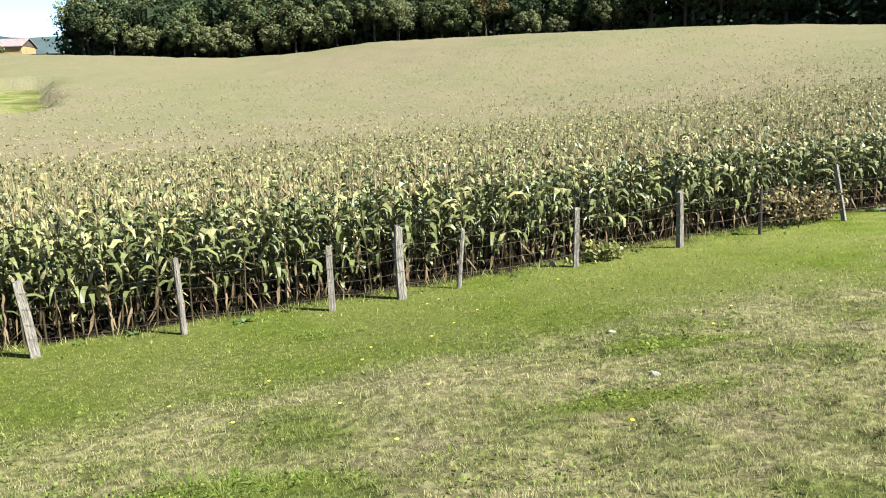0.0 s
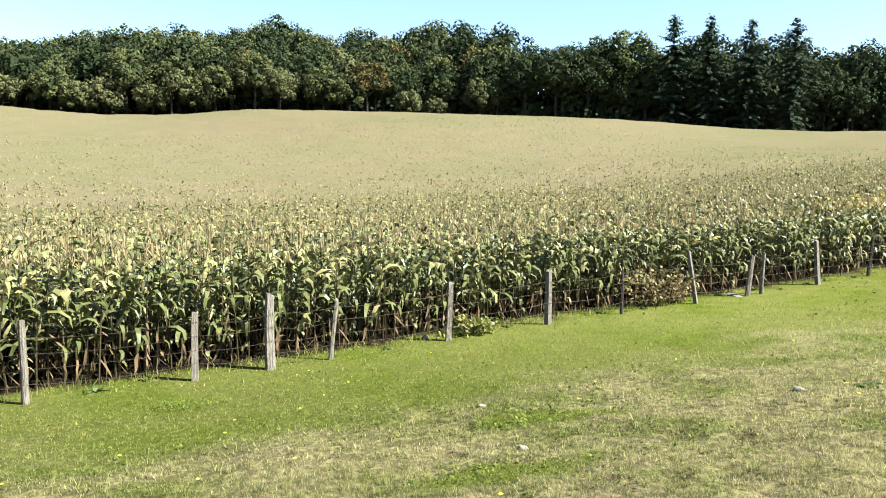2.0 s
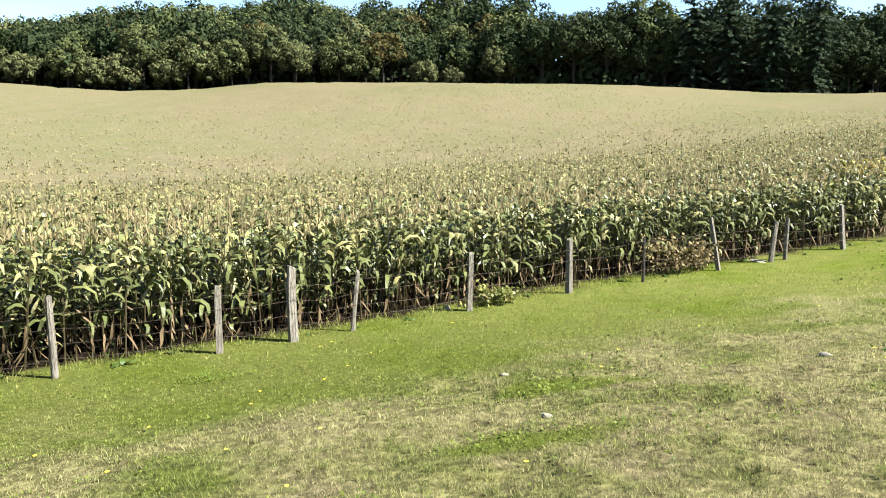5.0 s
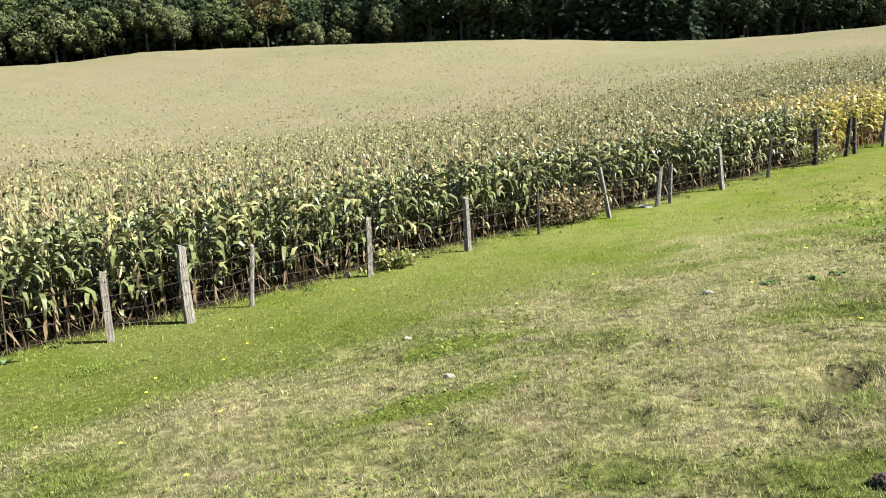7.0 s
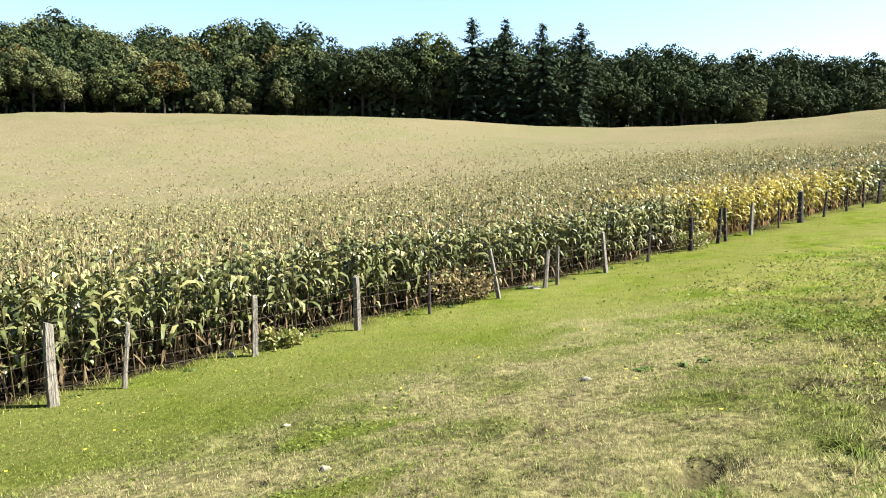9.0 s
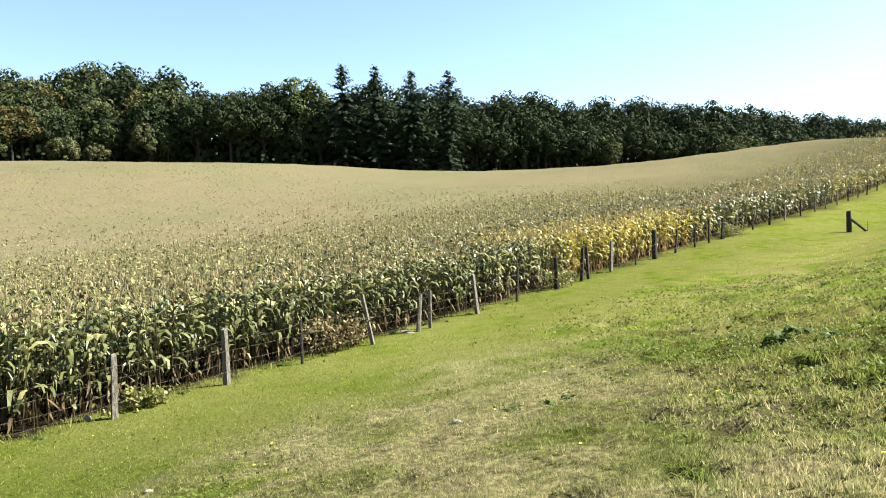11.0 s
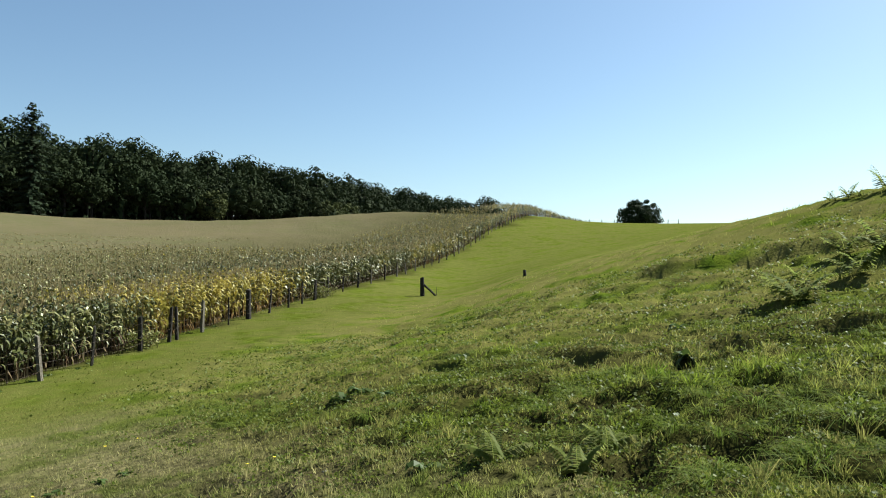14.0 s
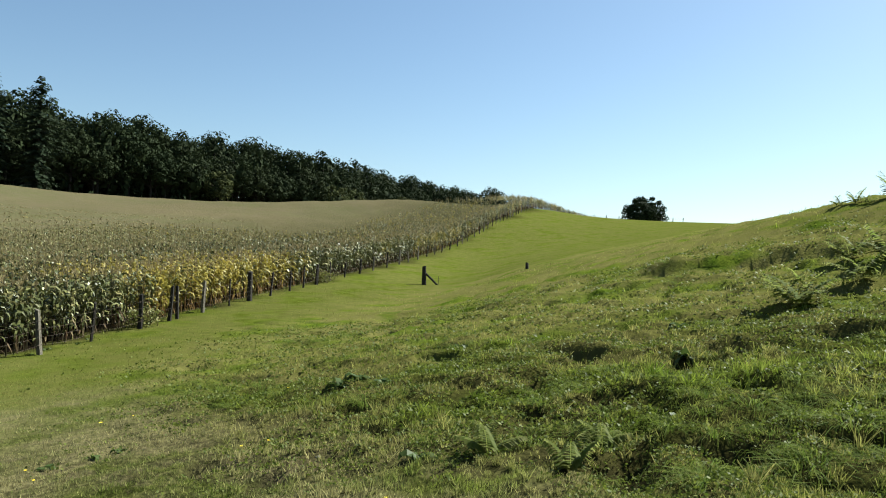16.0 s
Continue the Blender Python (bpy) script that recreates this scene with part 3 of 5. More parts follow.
def plant_rows(s0, s1, first, last, spacing, pitch=0.75):
    """Places of plants: rows parallel to the fence, with uneven gaps."""
    out = []
    for k in range(first, last):
        s = np.arange(s0, s1, spacing)
        s = s + rng.uniform(-0.4, 0.4, len(s)) * spacing
        n = fence_n(s) + 0.85 + pitch * k + rng.normal(0, 0.06, len(s))
        out.append(np.stack([s, n], 1))
    out = np.concatenate(out)
    x, y = xy(out[:, 0], out[:, 1])
    grown = clearing(x, y) < 0.3
    out, x, y = out[grown], x[grown], y[grown]
    return np.stack([x, y, height(x, y)], 1), out


def plant_heap(heap, places, sn_, protos, scale_lo=0.88, scale_hi=1.12):
    pick = rng.integers(0, len(protos), len(places))
    gold = gold_at(sn_[:, 0], sn_[:, 1])
    for k, (v, q, w) in enumerate(protos):
        for g in (0, 1):
            sel = (pick == k) & ((rng.uniform(0, 1, len(places)) < gold) == bool(g))
            m = int(sel.sum())
            if not m:
                continue
            tone = rng.normal(0, 0.06, (m, 2))
            sc = rng.uniform(scale_lo, scale_hi, m)
            vv, qq = scatter((v, q), places[sel], rng.uniform(0, 6.28, m), np.stack([sc, sc * rng.uniform(0.94, 1.06, m)], 1), tone)
            ww = w.copy()
            if g:
                ww[(ww == 0) | (ww == 7)] = 5
                ww[(ww == 1) | (ww == 2)] = 6
            heap.add(vv, qq, np.tile(ww, m))


def corn_thing(place, k):
    """One plant with its stalk, leaves, ear and tassel as parts."""
    root = new("corn_plant")
    pieces = corn_plant(np.random.default_rng(100 + k))
    names = {0: "leaf", 1: "leaf", 2: "stalk", 4: "ear", 7: "leaf"}
    tassel = Heap()
    for kind, v, q in pieces:
        if kind == 3:
            tassel.add(v, q)
            continue
        ob = new(names[kind], mesh_np(names[kind], v, q, [KINDS[kind]]))
        ob.parent = root
        if kind == 1:
            tagged(ob, "withered straw-coloured leaf")
    ob = new("tassel", tassel.mesh("tassel", [m_tassel]))
    ob.parent = root
    root.matrix_world = place
    return tagged(root, "tall maize plant with drying lower leaves beside the fence", "maize plant", "maize along the fence")


masters = []
near_places, near_sn = plant_rows(-6.5, 21.0, 0, 2, 0.185)
for k in range(len(near_places)):
    x, y, z = near_places[k]
    m = Matrix.Translation((x, y, z)) @ Euler((rng.normal(0, 0.05), rng.normal(0, 0.05), rng.uniform(0, 6.28))).to_matrix().to_4x4()
    if k < 8:
        masters.append(corn_thing(m, k))
    else:
        copy_thing(masters[k % 8], m)

field = new("corn_field")
tagged(field, "wide field of ripening maize behind the fence", "maize field", kind="stuff")
heap = Heap()
p, q = plant_rows(-6.5, 21.0, 2, 6, 0.17)
plant_heap(heap, p, q, full_protos)
for a, b in ((-24, -6.5), (21.0, 62)):
    p, q = plant_rows(a, b, 0, 4, 0.2)
    plant_heap(heap, p, q, full_protos)
p, q = plant_rows(62, 115, 0, 3, 0.28)
plant_heap(heap, p, q, full_protos, 0.95, 1.2)
p, q = plant_rows(115, 194, 0, 2, 0.36)
plant_heap(heap, p, q, full_protos, 0.9, 1.1)
ob = new("standing_maize", heap.mesh("standing_maize", KINDS))
ob.parent = field
tagged(ob, kind="stuff")
heap = Heap()
p, q = plant_rows(-24, 48, 4, 16, 0.26)
keep = (q[:, 0] < -6.5) | (q[:, 0] > 21) | (q[:, 1] - fence_n(q[:, 0]) > 5.2)
plant_heap(heap, p[keep], q[keep], top_protos)
p, q = plant_rows(48, 105, 3, 16, 0.42)
plant_heap(heap, p, q, top_protos)
p, q = plant_rows(-34, 75, 16, 40, 0.6)
plant_heap(heap, p, q, far_protos)
p, q = plant_rows(-34, 75, 40, 66, 2.2)
plant_heap(heap, p, q, far_protos)
p, q = plant_rows(-40, 95, 36, 150, 1.6)
p[:, 2] += rng.uniform(-0.25, 0.05, len(p))
plant_heap(heap, p, q, tip_protos, 1.0, 1.05)
p, q = plant_rows(100, 150, 3, 14, 0.9, 1.2)
plant_heap(heap, p, q, far_protos, 0.95, 1.2)
p, q = plant_rows(150, 194, 2, 12, 0.5, 0.8)
plant_heap(heap, p, q, far_protos, 0.95, 1.2)
ob = new("maize_tops", heap.mesh("maize_tops", KINDS))
ob.parent = field
tagged(ob, kind="stuff")

# the closed canopy of the field, seen from above and far off
cs = np.concatenate([np.arange(-150, 60, 1.2), np.arange(60, 262, 2.0)])
cn = np.concatenate([[0.0, 0.02], np.linspace(0.03, 0.3, 55), np.linspace(0.31, 1.0, 70)])
S, K = np.meshgrid(cs, cn)
lo, hi = fence_n(S) + np.interp(S, [45, 62], [7.0, 2.2]), wood_n(S) - 3.0
hi = np.maximum(hi, lo + 1)
Nn = lo + (hi - lo) * K
cx, cy = xy(S, Nn)
into = Nn - fence_n(S)
top = 0.4 + 1.35 * smooth(into, 11, 32) + 0.14 * bumps(cx, cy, 0.9, 11) + 0.25 * bumps(cx, cy, 3.1, 12)
top = np.where(K < 0.01, 0.1, top)
top = top - (top + 0.4) * smooth(clearing(cx, cy), 0.1, 0.95)
cz = height(cx, cy) + top
nc = len(cs)
ii = (np.arange(len(cn) - 1)[:, None] * nc + np.arange(nc - 1)[None]).ravel()
# the mask sets where that painted shade fades out, deeper into the field
ob = new("canopy", mesh_np("canopy", np.stack([cx, cy, cz], 2).reshape(-1, 3), np.stack([ii, ii + 1, ii + nc + 1, ii + nc], 1), [m_canopy], soft=True, attrs={"gap_shade": (1 - smooth(into + 4 * bumps(cx, cy, 3.0, 17), 12, 38)).ravel()}))
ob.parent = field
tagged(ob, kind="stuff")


# ---- fence ----
def post_mesh(h, r, kind, seed):
    """A rough timber post: split square, round pole or thick trunk with a slanted top."""
    g = np.random.default_rng(seed)
    bm = bmesh.new()
    sides = {"square": 4, "round": 8, "pole": 6, "thick": 9}[kind]
    rings, levels = [], 7
    wob = g.normal(0, 0.1, sides)
    for k in range(levels):
        t = k / (levels - 1)
        z = -0.25 + (h + 0.25) * t
        rad = r * (1.08 - 0.16 * t) * (0.93 if k == levels - 1 else 1)
        bend = np.array([math.sin(t * 3 + seed) * r * 0.25, math.cos(t * 2.3 + seed) * r * 0.25])
        ring = []
        for j in range(sides):
            a = 2 * math.pi * (j + 0.5) / sides
            rr = rad * (1 + wob[j] + g.normal(0, 0.03)) * (1.25 if kind == "square" else 1)
            zz = z + (0.03 * math.cos(a + seed) + g.normal(0, 0.006) if k == levels - 1 else 0)
            ring.append(bm.verts.new((bend[0] + rr * math.cos(a), bend[1] + rr * math.sin(a), zz)))
        rings.append(ring)
    for a, b in zip(rings, rings[1:]):
        for j in range(sides):
            bm.faces.new((a[j], a[(j + 1) % sides], b[(j + 1) % sides], b[j]))
    bm.faces.new(rings[-1])
    bm.faces.new(rings[0][::-1])
    if kind != "round":
        bmesh.ops.bevel(bm, geom=[e for e in bm.edges if e.verts[0] in rings[-1] and e.verts[1] in rings[-1]], offset=0.008, segments=1, affect="EDGES")
    return bm


# along the fence: distance, height, lean to the right, lean away, radius, make, dark
POSTS = [
    (-2.13, 1.18, -0.09, 0.0, 0.075, "square", 0), (-0.02, 1.24, 0.0, 0.0, 0.05, "round", 0), (2.47, 1.14, 0.02, 0.0, 0.062, "square", 0),
    (3.80, 1.33, 0.0, 0.05, 0.095, "thick", 0), (5.0, 1.14, 0.08, 0.0, 0.042, "pole", 0), (7.70, 1.21, 0.0, 0.0, 0.06, "square", 0),
    (10.48, 1.24, -0.03, 0.0, 0.06, "square", 0), (12.70, 1.08, -0.01, 0.0, 0.04, "round", 1), (15.28, 1.36, -0.17, 0.0, 0.065, "round", 0),
    (17.30, 1.1, 0.10, 0.0, 0.07, "round", 0), (17.90, 1.15, 0.02, 0.0, 0.055, "round", 0), (20.48, 1.3, -0.1, 0.0, 0.06, "square", 0),
    (23.0, 1.25, 0.04, 0.0, 0.05, "round", 1), (25.95, 1.24, -0.01, 0.0, 0.075, "round", 1), (28.1, 1.36, 0.05, 0.0, 0.08, "thick", 1),
    (28.75, 1.3, -0.02, 0.0, 0.07, "round", 1), (30.94, 1.35, 0.04, 0.0, 0.06, "square", 0), (33.4, 1.25, 0.0, 0.0, 0.04, "pole", 1),
    (35.55, 1.42, -0.03, 0.0, 0.12, "thick", 1), (37.95, 1.2, 0.06, 0.0, 0.06, "round", 1), (40.44, 1.1, 0.02, 0.0, 0.05, "pole", 1),
    (42.41, 1.25, 0.02, 0.0, 0.06, "round", 1), (44.41, 1.2, 0.08, 0.0, 0.1, "thick", 1), (46.9, 1.2, 0.0, 0.0, 0.06, "round", 1)]
_r = random.Random(4)
_s = 49.8
while _s < 184:
    POSTS.append((_s, _r.uniform(0.95, 1.25), _r.gauss(0, 0.06), 0.0, _r.uniform(0.045, 0.075), _r.choice(["round", "thick", "square"]), int(_r.random() < 0.5)))
    _s += _r.uniform(2.3, 4.2)
fence = new("wire_fence")
tagged(fence, "old barbed wire fence on uneven weathered wooden posts", "fence")
tops = []
for k, (s, h, lean, away, r, make, dark) in enumerate(POSTS):
    x, y = xy(s, float(fence_n(s)))
    z = gz(x, y)
    ob = part("post", post_mesh(h, r, make, k), m_post_dark if dark else m_post, fence,
              "dark weathered wooden post" if dark else ("thick grey weathered wooden post" if make == "thick" else "grey weathered wooden post"))
    d = math.hypot(x, y)
    right, fwd = Vector((y / d, -x / d, 0)), Vector((x / d, y / d, 0))
    up = (Vector((0, 0, h)) + right * lean * h + fwd * away * h).normalized()
    rot = Vector((0, 0, 1)).rotation_difference(up).to_matrix().to_4x4()
    base = Vector((x, y, z))
    ob.matrix_world = Matrix.Translation(base) @ rot @ Matrix.Rotation(math.atan2(U2[1], U2[0]) + _r.uniform(-0.3, 0.3), 4, "Z")
    tops.append((s, base, up, h, r))
for level in (0.3, 0.52, 0.76, 1.0):
    pts = []
    for (s0, b0, u0, h0, r0), (s1, b1, u1, h1, r1) in zip(tops, tops[1:]):
        off = Vector((-N2[0], -N2[1], 0))
        p0, p1 = b0 + u0 * level + off * r0, b1 + u1 * level + off * r1
        n = 6 if s0 < 50 else 3
        for t in range(n):
            t /= n
            p = p0.lerp(p1, t)
            p.z -= 0.05 * 4 * t * (1 - t) * (1 + 0.5 * math.sin(s0 * 7 + level * 9))
            pts.append(tuple(p))
    v, q = tube(pts, [0.0026] * len(pts), 4)
    # barbs
    hp = Heap()
    hp.add(v, q)
    for a, b in zip(pts[:150], pts[1:151]):
        a, b = np.array(a), np.array(b)
        k = max(2, int(np.linalg.norm(b - a) / 0.15))
        for t in np.linspace(0, 1, k, endpoint=False):
            c = a + (b - a) * t
            hp.add(*tube([c + (0, 0.006, -0.022), c + (0, -0.006, 0.022)], [0.0022, 0.0015], 3))
    ob = new("wire", hp.mesh("wire", [m_wire]))
    ob.parent = fence
    tagged(ob, "thin rusty barbed wire")


# ---- gate post, stump, far fence ----
def ground_point(x, y, dz=0.0):
    return Vector((x, y, gz(x, y) + dz))


corner = new("corner_post")
tagged(corner, "dark wooden strainer post with a slanting brace in the pasture", "fence post")
cx0, cy0 = 51 * math.sin(radians(52.8)) + 0.39, 51 * math.cos(radians(52.8)) - 0.35
part("upright", post_mesh(1.25, 0.13, "thick", 77), m_post_dark, corner)
corner.location = ground_point(cx0, cy0)
rgt = Vector((math.cos(radians(52.8)), -math.sin(radians(52.8)), 0))
foot = Vector(corner.location) + rgt * 1.05
foot.z = gz(foot.x, foot.y)
b0, b1 = Vector((0, 0, 0.88)), foot - Vector(corner.location) + Vector((0, 0, -0.1))
for nm, a, b, r in (("brace", b0, b1, 0.075), ):
    v, q = tube([a, (a + b) / 2 + Vector((0, 0, 0.02)), b], [r, r, r * 0.9], 7)
    ob = new(nm, mesh_np(nm, v, q, [m_post_dark]))
    ob.parent = corner
    tagged(ob, "slanting dark wooden brace")
v, q = tube([rgt * 0.98 + Vector((0, 0, -0.2 + foot.z - corner.location.z)), rgt * 0.98 + Vector((0.02, 0, 0.62 + foot.z - corner.location.z))], [0.018, 0.014], 5)
ob = new("stake", mesh_np("stake", v, q, [m_post_dark]))
ob.parent = corner


def at_az(deg, r):
    """A place by bearing and distance from the standpoint."""
    return r * math.sin(radians(deg)) + 0.2, r * math.cos(radians(deg)) - 0.1


x, y = at_az(60.9, 46)
stump = new("stump")
part("trunk", post_mesh(0.34, 0.11, "thick", 91), m_post_dark, stump)
stump.location = ground_point(x, y)
tagged(stump, "short dark wooden stump in the pasture", "stump")

far_fence = new("far_fence")
tagged(far_fence, "distant row of thin fence posts on the ridge", "fence")
ridge = []
for k, az in enumerate((63.6, 64.4, 65.4, 66.3, 67.2, 68.2, 69.2, 70.2, 71.0, 71.7)):
    x, y = at_az(az, 172 - k)
    ob = part("post", post_mesh(1.15, 0.075, "round", 200 + k), m_post_dark, far_fence)
    ob.matrix_world = Matrix.Translation(ground_point(x, y)) @ Matrix.Rotation(0.05 * math.sin(k * 5), 4, "X")
    ridge.append(ground_point(x, y, 0.9))
v, q = tube([tuple(p) for p in ridge], [0.008] * len(ridge), 4)
ob = new("wire", mesh_np("wire", v, q, [m_wire]))
ob.parent = far_fence


# ---- trees ----
def clump_cards(rng, centre, radius, count, size, squash=0.8, ragged=0.24):
    """Leaf sprays on the outside of a lumpy ball of foliage."""
    d = rng.normal(0, 1, (count, 3)) + np.array([0, 0, 0.25])
    d /= np.linalg.norm(d, axis=1)[:, None]
    rad = radius * (1 + 0.1 * np.sin(d[:, 0] * 5 + d[:, 2] * 4 + count))[:, None] * rng.uniform(0.72, 1.04, count)[:, None]
    c = np.asarray(centre) + d * rad * np.array([1, 1, squash])
    nrm = d + rng.normal(0, ragged, (count, 3))
    nrm /= np.linalg.norm(nrm, axis=1)[:, None]
    a = np.cross(nrm, rng.normal(0, 1, (count, 3)))
    a /= np.linalg.norm(a, axis=1)[:, None]
    b = np.cross(nrm, a)
    sa = size * rng.uniform(0.6, 1.3, count)[:, None]
    sb = size * rng.uniform(0.5, 1.0, count)[:, None]
    v = np.stack([c - a * sa - b * sb * 0.3, c + b * sb * -0.9 + a * sa * 0.2, c + a * sa + b * sb * 0.35, c + b * sb - a * sa * 0.15], 1)
    return v.reshape(-1, 3), np.arange(4 * count).reshape(-1, 4)


def heart(centre, radius, cuts, squash=0.8):
    """A rounded block that closes the inside of a lump of foliage."""
    t = np.linspace(-1, 1, cuts + 1)
    vs, qs, n = [], [], 0
    for ax in range(3):
        for sg in (-1, 1):
            a, b = np.meshgrid(t, t)
            p = np.stack([np.full_like(a, sg), a * sg, b], 2).reshape(-1, 3)
            p = np.roll(p, ax, axis=1)
            vs.append(p / np.linalg.norm(p, axis=1)[:, None])
            i = (np.arange(cuts)[:, None] * (cuts + 1) + np.arange(cuts)[None]).ravel()
            qs.append(np.stack([i, i + 1, i + cuts + 2, i + cuts + 1], 1) + n)
            n += (cuts + 1) ** 2
    return np.concatenate(vs) * radius * np.array([1, 1, squash]) + np.asarray(centre), np.concatenate(qs)


def broadleaf(seed, tall, wide, cards, size, skirt=0.16, lumps=18, span=1.75):
    """Trunk with limbs, and a domed crown of many rounded boughs of leaves."""
    g = np.random.default_rng(seed)
    wood, crown = Heap(), Heap()
    lean = g.normal(0, 0.03, 2)
    trunk = [(lean[0] * z, lean[1] * z, z) for z in np.linspace(-0.6, tall * 0.8, 6)]
    wood.add(*tube(trunk, np.linspace(tall * 0.022, tall * 0.006, 6), 7))
    mid = np.array([0, 0, tall * (0.97 + skirt) / 2])
    half = tall * (0.97 - skirt) / 2
    # the core takes the dark foliage, painting in the shade within the crown
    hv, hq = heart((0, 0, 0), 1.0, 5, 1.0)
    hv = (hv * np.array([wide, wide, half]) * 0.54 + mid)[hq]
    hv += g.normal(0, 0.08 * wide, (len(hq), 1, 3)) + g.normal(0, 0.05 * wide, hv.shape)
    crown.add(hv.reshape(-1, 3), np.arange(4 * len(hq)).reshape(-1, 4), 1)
    for k in range(lumps):
        up = 1 - span * (k + 0.5) / lumps
        a = k * 2.4 + g.uniform(-0.5, 0.5)
        ring = math.sqrt(1 - up * up)
        out = g.uniform(0.6, 0.86)
        c = mid + np.array([math.cos(a) * ring * wide, math.sin(a) * ring * wide, up * half]) * out
        z = c[2]
        rad = wide * g.uniform(0.17, 0.38) * (36 / lumps) ** 0.4 * (0.75 if up > 0.6 else 1)
        crown.add(*clump_cards(g, c, rad, cards // lumps, size, 0.75))
        root = np.array([lean[0] * z * 0.7, lean[1] * z * 0.7, z * 0.72])
        wood.add(*tube([root, (root + c) / 2 + (0, 0, -0.2), c], [tall * 0.007, tall * 0.005, tall * 0.002], 4))
    return wood, crown


def spruce(seed, tall, wide, tiers=26):
    """A conifer: straight trunk, layered boughs with gaps between them, drooping below and lifted at the top."""
    g = np.random.default_rng(seed)
    wood, crown = Heap(), Heap()
    wood.add(*tube([(0, 0, z) for z in np.linspace(-0.6, tall, 6)], np.linspace(tall * 0.016, 0.02, 6), 7))
    for k in range(tiers):
        t = (k + g.uniform(0, 0.6)) / tiers
        z = tall * (0.1 + 0.89 * t)
        reach = min(wide, wide * 1.75 * (1 - t) ** 0.8) * g.uniform(0.7, 1.1) + 0.45
        arms = 8 if t < 0.7 else 6
        for j in range(arms):
            a = 2 * math.pi * j / arms + k * 0.7 + g.uniform(-0.35, 0.35)
            ln = reach * g.uniform(0.45, 1.15)
            d = np.array([math.cos(a), math.sin(a), 0])
            sd = np.array([-math.sin(a), math.cos(a), 0])
            rise = g.uniform(0.3, 0.65) if t > 0.7 else g.uniform(-0.3, 0.15)
            z1 = z + g.uniform(-0.4, 0.4)
            pts = [np.array([0, 0, z1]), d * ln * 0.5 + (0, 0, z1 + rise * ln * 0.5), d * ln + (0, 0, z1 + (rise - 0.12) * ln)]
            if j % 2 == 0:
                wood.add(*tube(pts, [0.06, 0.04, 0.015], 3))
            n = max(4, int(ln * 7))
            for i in range(n):
                f = (i + 0.8) / n
                c = d * ln * f + np.array([0, 0, z1 + (rise - 0.12 * f) * ln * f]) + g.normal(0, 0.12, 3)
                w = 0.5 * (1 - 0.45 * f) * g.uniform(0.4, 1.2)
                h = np.array([g.normal(0, 0.12), g.normal(0, 0.12), -0.4 * g.uniform(-0.3, 1.3)])
                v = np.stack([c - sd * w - d * 0.12, c + sd * w * g.uniform(0.6, 1) - d * 0.1 + (0, 0, 0.08), c + sd * w * 0.6 + d * 0.25 + h, c - sd * w * 0.5 + d * 0.28 + h * 0.8])
                crown.add(v, np.array([[0, 1, 2, 3]]))
    return wood, crown


def tree_thing(name, pieces, mat, place, label, category):
    root = new(name)
    for nm, hp, m in (("trunk", pieces[0], m_bark), ("crown", pieces[1], mat)):
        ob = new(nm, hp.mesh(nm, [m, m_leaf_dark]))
        ob.parent = root
    root.matrix_world = place
    return tagged(root, label, category)


def tree_pose(s, n, turn, k=1.0, kz=None):
    x, y = xy(s, n)
    return Matrix.Translation(ground_point(x, y)) @ Matrix.Rotation(turn, 4, "Z")


g = np.random.default_rng(21)
kinds = []
for k, (tall, wide, low, mat, lab) in enumerate([
        (15, 4.6, 0.22, m_leaf, "leafy green broadleaf tree at the edge of the woods"), (13, 4.4, 0.24, m_leaf_pale, "pale olive broadleaf tree at the edge of the woods"),
        (16.5, 5.0, 0.28, m_leaf_dark, "dark green broadleaf tree at the edge of the woods"), (12, 4.6, 0.14, m_leaf, "leafy green broadleaf tree at the edge of the woods"),
        (14, 4.2, 0.26, m_leaf_dark, "dark green broadleaf tree at the edge of the woods"), (17, 5.2, 0.26, m_leaf, "tall leafy broadleaf tree at the edge of the woods"),
        (14, 4.6, 0.35, m_leaf_gold, "broadleaf tree with leaves turning yellow"), (9, 3.6, 0.12, m_leaf_pale, "low bushy tree at the edge of the field")]):
    kinds.append((broadleaf(300 + k, tall, wide * 1.12, 3200, 0.235, low, 32), mat, lab, tall))
first = {}
# growth along the edge of the woods: taller on the left rise and far right
GROWTH_S = [-20, 8, 18, 28, 38, 52, 60, 68, 77, 85, 92, 100, 106, 114, 122, 135, 150, 160, 168, 180, 195, 215, 240, 290, 345]
GROWTH_K = [0.95, 0.99, 1.14, 1.15, 1.07, 0.95, 1.02, 1.15, 0.98, 0.86, 0.97, 1.1, 1.26, 1.26, 1.06, 0.99, 1.05, 1.24, 1.3, 1.25, 1.06, 1.13, 1.2, 1.12, 0.98]


def add_tree(kind, m, scale=1.0):
    pieces, mat, lab, tall = kinds[kind]
    m = m @ Matrix.Diagonal((scale, scale, scale, 1))
    if kind not in first:
        first[kind] = tree_thing("tree", pieces, mat, m, lab, "tree")
        tagged(first[kind], group="woods edge")
    else:
        t = copy_thing(first[kind], Matrix.Identity(4))
        t.matrix_basis = m


# front row of the woods, along the field's edge, some trees standing forward of the rest
s = -12.0
